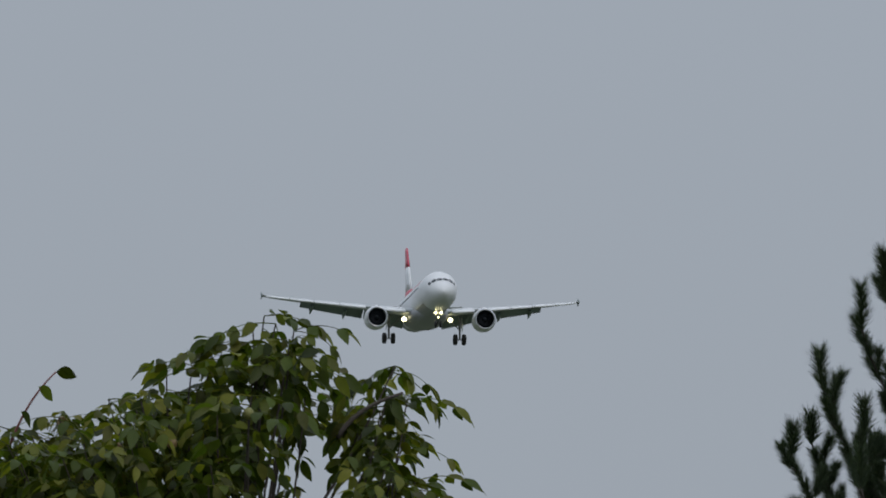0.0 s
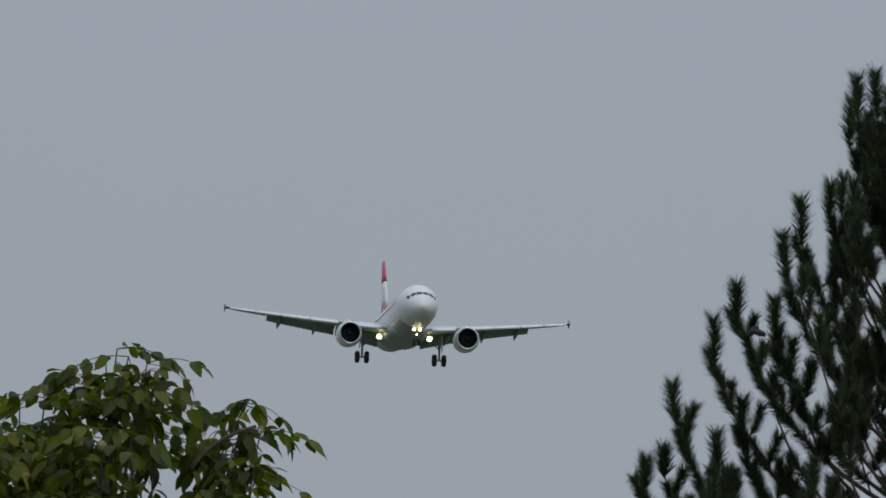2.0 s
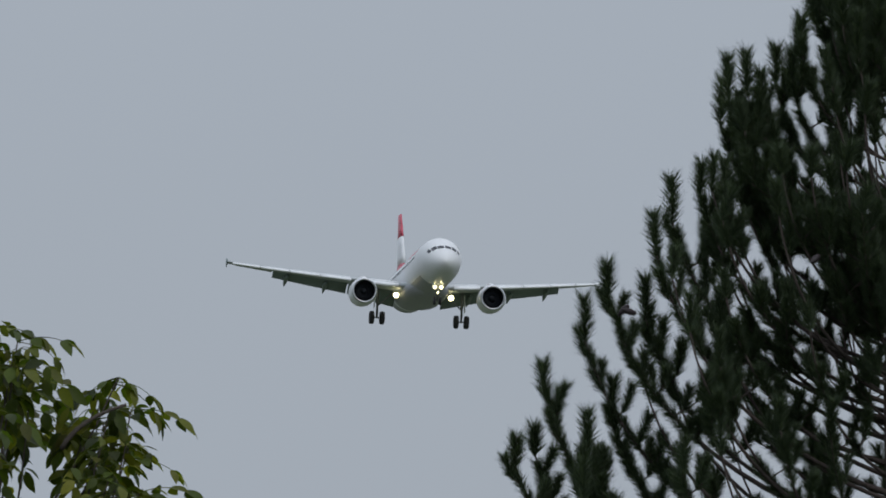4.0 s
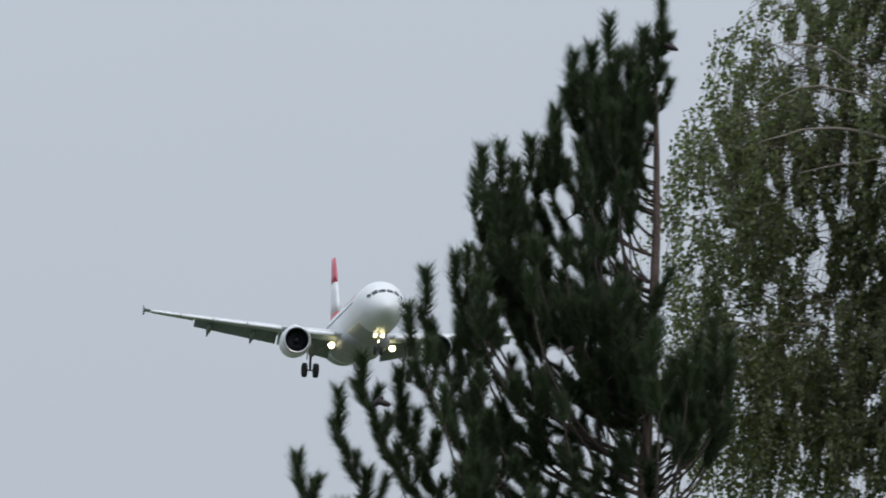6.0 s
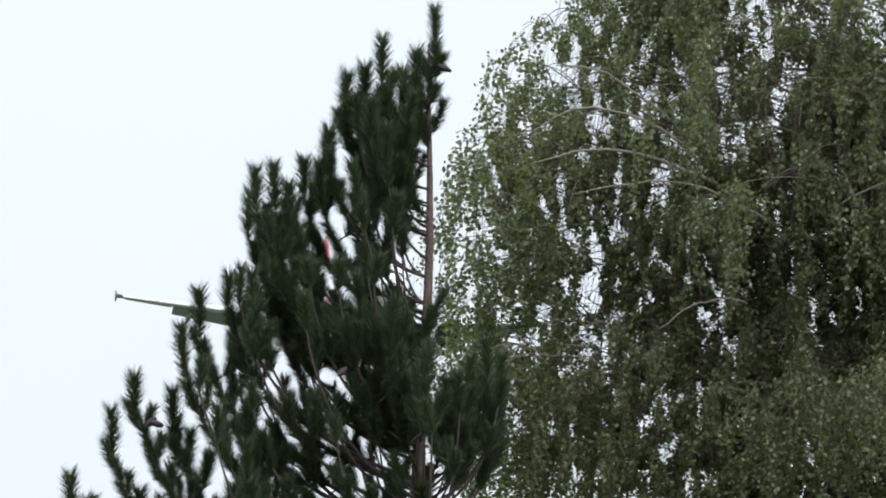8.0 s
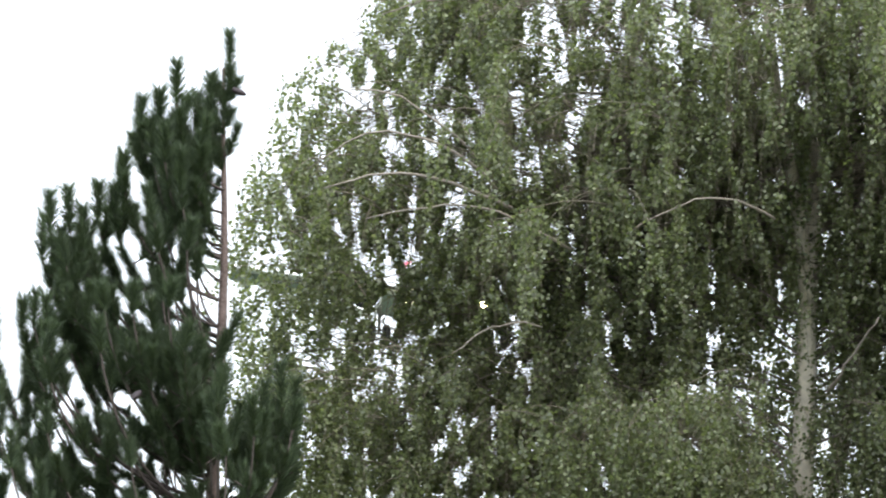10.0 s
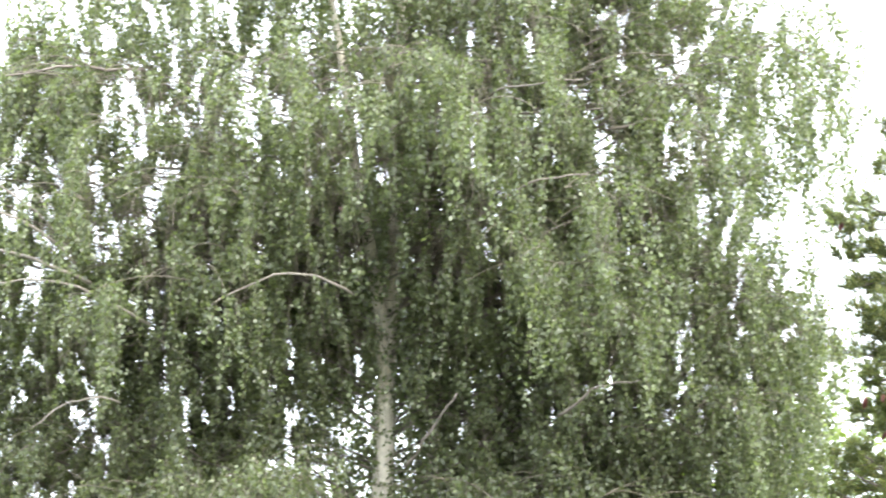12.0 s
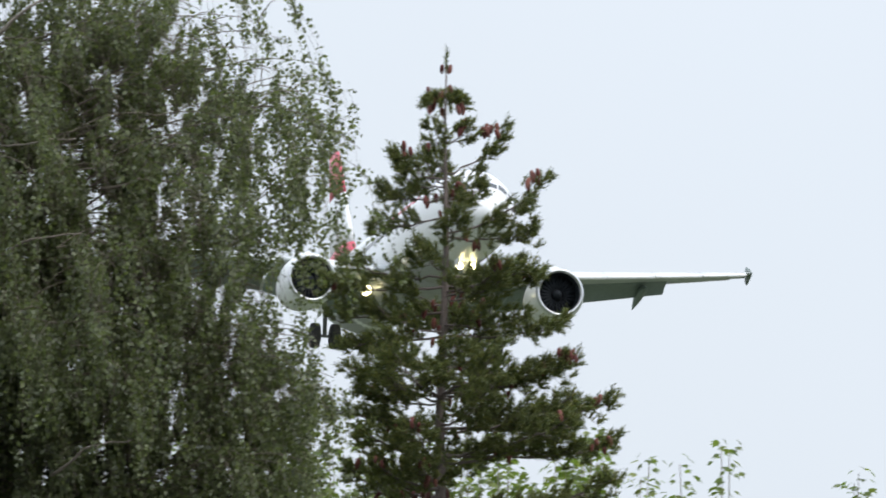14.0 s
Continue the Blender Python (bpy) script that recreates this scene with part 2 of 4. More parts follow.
def build_pine():
    rng = np.random.default_rng(11)
    nearer = 98 / 102
    tree = root("pine_tree", spot(1.331, 98) @ Matrix.Translation((0, 0, 1.7 * (1 - nearer))) @ Matrix.Scale(nearer, 4), "tall dark green pine tree with upright bushy needle shoots", "tree")
    g = Geo()
    zs = np.linspace(-0.2, 11.2, 26)
    stem = np.array([(pine_stem_x(z) + 0.02 * math.sin(z * 2.1), 0.02 * math.sin(z * 1.3), z) for z in zs])
    g.add(*tube(stem, np.interp(zs, [0, 7, 9, 10.2, 11.2], [0.17, 0.062, 0.038, 0.022, 0.010]), 10))
    part("trunk", g, PINE_BARK, tree, "reddish-grey bark trunk", True)
    edge_z = [3.2, 4.5, 6.0, 7.3, 7.83, 8.28, 8.96, 9.5, 10.16, 10.7, 11.0, 11.25, 11.5]
    edge_l = [1.2, 2.4, 2.9, 2.8, 2.5, 2.30, 1.90, 1.45, 1.15, 0.62, 0.48, 0.2, 0.0]
    edge_r = [1.2, 1.6, 1.4, 0.5, 0.20, 0.22, 0.40, 0.12, -0.08, -0.08, 0.0, 0.0, 0.0]
    tips = [(x, rng.uniform(-0.25, 0.25), z - 0.05) for x, z in PINE_TIPS]
    outer = len(tips)

    def inside(z, spread, squeeze=0.75):
        """A shoot end somewhere within the crown at a height."""
        lo, hi = np.interp(z, edge_z, edge_l), np.interp(z, edge_z, edge_r)
        x = -lo + (lo + hi) * rng.uniform(0.06, spread)
        depth = max(0.15, squeeze * min(lo, 1.9) * math.sqrt(max(0.05, 1 - (x / max(lo, 0.1)) ** 2)))
        return x, rng.uniform(-depth, depth), z - 0.10

    while len(tips) < outer + 96:
        x, y, z = inside(11.0 - 3.7 * rng.random(), 0.98)
        if noise.noise((x * 2.6, y * 0.4, z * 2.2)) > -0.06:
            tips.append((x, y, z))
    for k in range(60):
        tips.append(inside(7.4 - 4.0 * rng.random(), 0.98))
    for k in range(9):
        tips.append((rng.uniform(0.15, 0.56), rng.uniform(-0.35, 0.35), rng.uniform(8.7, 9.05)))
    shapes = [needle_shoot(np.random.default_rng(40 + i), 0.15 + 0.025 * i, 0.108, 430, 0.0056, 0.22, -0.02, 30, 58) for i in range(5)]
    meshes = [s.mesh("needle_shoot", PINE_NEEDLE) for s in shapes]
    fine, placed = Geo(), []
    for n, (x, y, z) in enumerate(tips):
        reach = math.hypot(x, y)
        za = max(0.6, z - 0.66 * reach - 0.62)
        path = bezier((pine_stem_x(za), 0, za), (x * 0.84, y * 0.84, za + 0.24 * reach), (x, y, z - 0.24), 14)
        g = Geo()
        g.add(*tube(path, np.linspace(0.007 + 0.009 * reach, 0.006, 14), 5, False))
        part("limb", g, PINE_LIMB, tree, smooth=True)
        lean = 0.05 if n < outer else 0.14
        placed.append((path[-1], (rng.normal(0, lean), rng.normal(0, lean), 1), 1.14 if n < outer else rng.uniform(0.98, 1.1)))
        seg = np.linalg.norm(np.diff(path, axis=0), axis=1)
        along = np.concatenate([[0], np.cumsum(seg)])
        d = along[-1] - 0.15
        bare = along[-1] * 0.10 if z > 9.2 else along[-1] - 0.5 if x > 0.1 else max(along[-1] * 0.2, along[-1] - 1.3)
        k = 0
        while d > bare:
            p = np.array([np.interp(d, along, path[:, i]) for i in range(3)])
            i = min(12, int(np.searchsorted(along, d)))
            tang = path[min(13, i + 1)] - path[max(0, i - 1)]
            tang = tang / np.linalg.norm(tang)
            p_open = n >= outer and noise.noise((p[0] * 3.4 + 9.0, p[1] * 0.5, p[2] * 2.6)) < 0.0
            if k < 7 and not p_open:
                placed.append((p - tang * 0.05, tuple(tang + rng.normal(0, 0.08, 3)), rng.uniform(0.8, 0.95)))
            # side shoots that start outwards and turn upright
            for q in range(0 if p_open else int(rng.integers(1, 3))):
                out = rng.uniform(0, 6.28)
                e = np.array([math.cos(out) * 0.85, math.sin(out) * 0.85, 0.55])
                ln = rng.uniform(0.07, 0.15) + (0.025 * k if n >= outer else 0.0)
                p2 = p + e * ln
                fine.add(*tube([p, p2], [0.006, 0.005], 4, False))
                placed.append((p2 - e * 0.05, tuple(e * 0.55 + np.array([0, 0, 0.8])), rng.uniform(0.7, 0.98)))
            d -= rng.uniform(0.16, 0.24)
            k += 1
    # the leader and the small whorl round it
    for p, e, size in (((0.10, 0, 11.22), (0.02, 0, 1), 0.95), ((0.10, 0.0, 11.02), (0.05, 0, 1), 0.95), ((0.11, 0.02, 10.98), (0.35, -0.1, 1), 0.8),
                       ((0.07, 0.02, 10.95), (-0.4, 0.1, 1), 0.9), ((0.08, 0, 10.80), (0.35, 0.1, 1), 0.75),
                       ((0.06, 0, 10.75), (-0.5, -0.2, 1), 1.0), ((0.05, 0, 10.6), (-0.6, 0.3, 0.9), 1.0), ((0.07, 0, 10.85), (0.0, 0.0, 1), 0.9)):
        placed.append((np.array(p), e, size))
    part("twigwork", fine, PINE_LIMB, tree, kind="stuff")
    order = sorted(range(len(placed)), key=lambda i: (placed[i][0][2] < 7.4, placed[i][0][1]))
    joined = [([], []) for s in shapes]
    for count, i in enumerate(order):
        pos, d, size = placed[i]
        k = int(rng.integers(0, 5))
        roll = rng.uniform(0, 6.28)
        if count < 290:
            ob = part("needle_shoot", meshes[k], PINE_NEEDLE, tree)
            ob.matrix_local = turn_matrix(d, roll, size, pos)
        else:
            joined[k][0].append(turns([d], np.array([roll]), [size])[0])
            joined[k][1].append(pos)
    rest = Geo()
    for s, (r, p) in zip(shapes, joined):
        rest.copies(s, r, p)
    part("inner_foliage", rest, PINE_NEEDLE, tree, kind="stuff")
    # dark closed cones
    me = cone_mesh(PINE_CONE)
    for p, d in (((0.12, -0.05, 11.05), (1, 0, -0.45)), ((-1.75, -0.5, 8.54), (-1, -0.2, 0.3)), ((-1.80, -0.5, 8.60), (-0.7, 0, -0.7)), ((-0.5, -1.0, 8.9), (-0.5, -0.6, -0.5))):
        ob = part("cone", me, PINE_CONE, tree, "dark closed pine cone")
        ob.matrix_local = turn_matrix(d, 0.3, 1.25, p)
    return tree


# ---- weeping birch ----
def birch_radius(z):
    return np.interp(z, [3.0, 4.0, 6.0, 8.0, 10.0, 11.0, 12.4, 13.6, 14.6, 15.3], [1.6, 3.0, 3.5, 3.6, 3.65, 3.45, 2.75, 1.9, 1.0, 0.1])


# crown edges on either side of the stem, by height
EDGE_Z = [4.0, 8.2, 9.0, 9.6, 9.9, 10.4, 10.8, 11.0, 11.2, 11.4, 11.6, 12.0, 12.5, 15.0]
EDGE_LEFT = [-3.2, -3.70, -3.85, -3.90, -3.90, -3.78, -3.65, -3.5, -3.38, -3.05, -2.8, -2.6, -2.3, -0.4]
EDGE_RIGHT = [2.7, 2.80, 2.95, 3.15, 3.15, 3.0, 2.82, 3.15, 3.45, 3.50, 3.45, 3.2, 2.75, 0.5]

LEAF_V = [(0, 0, 0), (-0.42, 0.38, 0.08), (0.42, 0.38, 0.08), (0, 1.0, 0)]
LEAF_F = [(0, 3, 1), (0, 2, 3)]


def build_birch():
    rng = np.random.default_rng(5)
    tree = root("birch_tree", spot(3.575, 100), "large weeping birch with hanging green twigs and pale trunk", "tree")
    stems = [
        ([(0.0, 0, 0), (-0.02, 0, 4.0), (0.0, 0, 7.6), (0.05, 0, 8.66), (0.07, 0.02, 9.4), (0.12, 0.02, 10.2), (0.17, 0, 11.4), (0.2, 0, 13.0), (0.2, 0, 14.8)],
         [0.17, 0.13, 0.085, 0.075, 0.06, 0.05, 0.04, 0.03, 0.01]),
        ([(0.0, 0.05, 7.0), (0.25, 0.15, 8.3), (0.40, 0.2, 8.9), (0.42, 0.25, 9.8), (0.36, 0.3, 10.6), (0.42, 0.3, 12.0), (0.5, 0.3, 13.4)],
         [0.07, 0.055, 0.048, 0.043, 0.036, 0.025, 0.01]),
        ([(0.07, 0, 9.4), (0.0, -0.1, 10.1), (-0.13, -0.2, 10.75), (-0.2, -0.2, 11.4), (-0.4, -0.3, 12.5), (-0.5, -0.3, 13.6)],
         [0.05, 0.045, 0.038, 0.028, 0.018, 0.008]),
    ]
    stem_paths = []
    for pts, rad in stems:
        g = Geo()
        pts = np.array(pts)
        t = np.linspace(0, len(pts) - 1, len(pts) * 4)
        path = np.stack([np.interp(t, range(len(pts)), pts[:, i]) for i in range(3)], 1)
        path[1:-1] = (path[:-2] + path[1:-1] * 2 + path[2:]) / 4
        g.add(*tube(path, np.interp(t, range(len(pts)), rad), 10))
        part("stem", g, BIRCH_BARK, tree, "pale cream birch bark stem", True)
        stem_paths.append(path)
    twigs, boughs, starts = Geo(), Geo(), []

    def closed(q):
        """How closed the crown is at a place: gaps run as upright streaks, wider on the outer side and higher up."""
        x, y, z = q
        n = 0.36 * noise.noise((x * 4.2, y * 0.30, z * 1.9 + 7.0)) + 0.80 * noise.noise((x * 13.0, y * 0.22, z * 5.5 + 3.0)) + 0.22 * noise.noise((x * 1.5, y * 0.3, z * 1.2 + 21.0))
        open_left = float(np.interp(x, [-3.9, -3.3, -2.8, -1.6, -0.6], [0.03, 0.09, 0.14, 0.07, 0.0]))
        open_high = float(np.interp(z, [9.0, 9.8, 10.4, 12.0], [0.0, 0.10, 0.18, 0.18])) * float(np.interp(x, [-3.8, -3.0, -0.5, 0.8, 2.6], [0.2, 0.7, 1.0, 0.75, 1.0]))
        return n + 0.25 - open_left - open_high

    def keep(q):
        if closed(q) < 0 or (q[2] < 7.0 and rng.random() < 0.5):
            return False
        return np.interp(q[2], EDGE_Z, EDGE_LEFT) + rng.uniform(0, 0.1) < q[0] < np.interp(q[2], EDGE_Z, EDGE_RIGHT) - rng.uniform(0, 0.12)

    def bough(p0, tip, thick, turn, count, sep):
        r = float(np.linalg.norm(tip[:2] - p0[:2]))
        mid = p0 * 0.45 + tip * 0.55 + np.array([0, 0, 0.18 + 0.16 * r])
        path1 = bezier(p0, mid, tip, 12)
        path1[1:] += np.cumsum(rng.normal(0, 0.022, (11, 3)), axis=0)
        kept = 0
        for j in range(count):
            t = rng.uniform(0.06, 1.0)
            q = path1[min(11, int(t * 11))]
            a2 = turn + rng.normal(0, 1.0)
            ln = rng.uniform(0.25, 0.85) * (0.5 + 0.5 * r / 3)
            e = q + np.array([math.cos(a2) * ln, math.sin(a2) * ln, rng.uniform(-0.15, 0.35)])
            if not np.interp(e[2], EDGE_Z, EDGE_LEFT) < e[0] < np.interp(e[2], EDGE_Z, EDGE_RIGHT):
                continue
            path2 = bezier(q, (q + e) / 2 + np.array([0, 0, 0.1]), e - np.array([0, 0, 0.12]), 6)
            hung = [p for p in (path2[rng.integers(1, 6)] for w in range(4)) if keep(p)]
            if not hung:
                continue
            twigs.add(*tube(path2, np.linspace(0.0045, 0.002, 6), 4, False))
            for p in hung[:2]:
                starts.extend(p + rng.normal(0, 0.03, 3) for w in range(2))
            kept += len(hung)
        if kept < 8:
            return
        if sep:
            g = Geo()
            g.add(*tube(path1[:8], np.linspace(thick * 0.85, 0.005, 8), 6, False))
            part("branch", g, BIRCH_LIMB, tree, smooth=True)
        else:
            boughs.add(*tube(path1[:5], np.linspace(thick * 0.7, 0.005, 5), 5, False))

    for k in range(205):
        path = stem_paths[int(rng.choice(3, p=[0.6, 0.2, 0.2]))]
        ok = path[path[:, 2] > 4.2]
        f = rng.random() * (len(ok) - 1.001)
        p0 = ok[int(f)] + (ok[int(f) + 1] - ok[int(f)]) * (f % 1)
        turn = rng.uniform(0, 6.28)
        turn -= 0.28 * math.sin(2 * turn)
        ztip = min(p0[2] + rng.uniform(-0.1, 1.2), 14.9)
        r = float(birch_radius(ztip)) * rng.uniform(0.3, 1.0) ** 0.5
        tip = np.array([math.cos(turn) * r * 1.10, math.sin(turn) * r * 0.66, ztip - 0.12 * r])
        tip[0] = min(max(tip[0], np.interp(tip[2], EDGE_Z, EDGE_LEFT) + 0.2), np.interp(tip[2], EDGE_Z, EDGE_RIGHT) - 0.22)
        bough(p0, tip, 0.005 + 0.0028 * r, turn, int(9 + 4.4 * r), k < 45)
    # long outer boughs high on both sides
    for x, y, z in ((3.40, -0.5, 11.75), (3.38, 0.3, 11.9), (3.30, -0.2, 12.05), (3.42, 0.1, 11.6), (3.1, -0.6, 12.25), (2.9, 0.4, 12.5), (3.05, -0.3, 11.7), (2.7, 0.2, 12.3), (2.6, -0.4, 12.0), (3.15, 0.0, 11.5), (2.2, 0.3, 12.6), (2.9, 0.2, 11.85), (-3.3, -0.3, 11.0),
                    (-3.0, 0.2, 11.3), (-2.5, 0.0, 11.8), (-3.4, -0.4, 10.6), (-3.3, -0.5, 10.0), (-3.2, -0.3, 9.5), (-3.2, -0.4, 9.1), (-3.1, 0.3, 8.7)):
        bough(np.array([0.1, 0.0, z - 1.6]), np.array([x, y, z]), 0.013, 0.0 if x > 0 else math.pi, 15, True)
    for k in range(64):
        z = rng.uniform(8.2, 11.7)
        x = float(np.interp(z, EDGE_Z, EDGE_LEFT)) + rng.uniform(0.12, 0.9)
        bough(np.array([-0.6, 0.0, z - 0.8]), np.array([x, rng.uniform(-1.2, 0.6), z]), 0.011, math.pi, 12, False)
    for k in range(34):
        z = rng.uniform(8.4, 10.8)
        x = float(np.interp(z, EDGE_Z, EDGE_RIGHT)) - rng.uniform(0.08, 0.8)
        bough(np.array([0.6, 0.0, z - 0.8]), np.array([x, rng.uniform(-1.0, 0.8), z]), 0.010, 0.0, 12, False)
    # pale arching boughs that show on the outer side, and darker ones deeper in
    for x0, z0, xm, zm, x1, z1, y, rad, mat in ((-1.90, 9.98, -2.63, 10.40, -3.16, 10.10, -1.5, 0.019, BIRCH_BOUGH), (-2.0, 10.10, -2.45, 10.66, -3.18, 10.20, -1.6, 0.016, BIRCH_BOUGH),
                                                (-2.0, 10.15, -2.5, 10.85, -3.0, 10.72, -1.4, 0.014, BIRCH_BOUGH), (-1.5, 9.70, -2.1, 10.08, -2.9, 9.9, -1.5, 0.013, BIRCH_BOUGH),
                                                (-0.15, 9.90, -0.6, 10.24, -1.1, 9.78, -1.6, 0.013, BIRCH_BOUGH), (-1.7, 9.18, -1.95, 9.26, -2.2, 9.05, -1.6, 0.010, BIRCH_BOUGH),
                                                (-1.55, 11.44, -2.2, 11.48, -2.75, 11.30, -1.0, 0.016, BIRCH_LIMB), (-0.7, 10.50, -1.1, 10.75, -1.5, 10.72, -1.0, 0.014, BIRCH_LIMB),
                                                (0.70, 10.42, 1.0, 10.62, 1.40, 10.62, -1.6, 0.016, BIRCH_LIMB), (1.55, 11.05, 2.0, 11.16, 2.40, 11.02, -0.8, 0.014, BIRCH_LIMB),
                                                (0.75, 11.22, 1.0, 11.28, 1.34, 11.22, -1.6, 0.010, BIRCH_BOUGH), (0.65, 11.85, 0.95, 12.15, 1.35, 12.30, -1.5, 0.026, BIRCH_BOUGH),
                                                (1.22, 9.10, 1.45, 9.30, 1.75, 9.34, -1.4, 0.016, BIRCH_LIMB), (0.2, 8.75, 0.42, 9.0, 0.60, 9.28, -1.5, 0.014, BIRCH_LIMB)):
        path = bezier((x0, y * 0.7, z0), (xm, y, zm), (x1, y, z1), 12)
        path[1:] += np.cumsum(rng.normal(0, 0.012, (11, 3)), axis=0)
        g = Geo()
        g.add(*tube(path, np.linspace(rad * 0.8, 0.004, 12), 7))
        part("branch", g, mat, tree, smooth=True)
    # hanging strands
    pos, axis = [], []
    for q in starts:
        ln = rng.uniform(0.2, 0.85)
        k = max(4, int(ln / 0.027))
        drift = rng.normal(0, 0.09, 2)
        t = np.linspace(0, 1, k)
        outw = q[:2] / (np.linalg.norm(q[:2]) + 1e-6)
        wob = rng.normal(0, 0.025)
        xs = q[0] + drift[0] * t + outw[0] * 0.10 * np.sqrt(t) + wob * np.sin(t * 5)
        ys = q[1] + drift[1] * t + outw[1] * 0.10 * np.sqrt(t)
        zs = q[2] - ln * t ** 1.15
        path = np.stack([xs, ys, zs], 1)
        twigs.add(*tube(path[:: max(1, k // 5)], 0.0014, 3, False))
        pts = path.repeat(3, 0)
        pos.append(pts + rng.normal(0, 0.026, pts.shape))
        ax = rng.normal(0, 0.6, pts.shape)
        ax[:, 2] -= 0.7
        axis.append(ax)
    pos, axis = np.concatenate(pos), np.concatenate(axis)
    shown = np.array([closed(p) > -0.05 for p in pos])
    # thinner leaves before the pale stems
    for path in stem_paths:
        near = np.abs(pos[:, 0] - np.interp(pos[:, 2], path[:, 2], path[:, 0])) < 0.045
        bare = near & (pos[:, 1] < 0.1) & (pos[:, 2] > path[0, 2]) & (pos[:, 2] < 11.2)
        shown &= ~(bare & (rng.random(len(pos)) < 0.5))
    pos, axis = pos[shown], axis[shown]
    crown = Geo()
    crown.many(LEAF_V, LEAF_F, turns(axis, rng.random(len(pos)) * 6.28, rng.uniform(0.023, 0.041, len(pos))), pos)
    part("bough_framework", boughs, BIRCH_LIMB, tree, kind="stuff")
    part("twigwork", twigs, BIRCH_TWIG, tree, "thin drooping brown twigs", kind="stuff")
    part("leaves", crown, BIRCH_LEAF, tree, "small hanging green leaves with a few yellow ones", kind="stuff")
    return tree


# ---- fir with red-brown cones ----
def cone_mesh(mat):
    g = Geo()
    verts, faces, n = [], [], 8
    for ring in range(9):
        t = ring / 8
        r = 0.019 * math.sin(math.pi * min(1, 0.12 + 0.86 * t)) ** 0.7
        r *= 1.12 if ring % 2 else 0.88
        for j in range(n):
            a = 2 * math.pi * (j + 0.5 * (ring % 2)) / n
            verts.append((r * math.cos(a), 0.085 * t, r * math.sin(a)))
    for i in range(8):
        for j in range(n):
            faces.append((i * n + j, i * n + (j + 1) % n, (i + 1) * n + (j + 1) % n, (i + 1) * n + j))
    faces += [tuple(range(n))[::-1], tuple(range(8 * n, 9 * n))]
    g.add(verts, faces)
    return g.mesh("cone", mat)


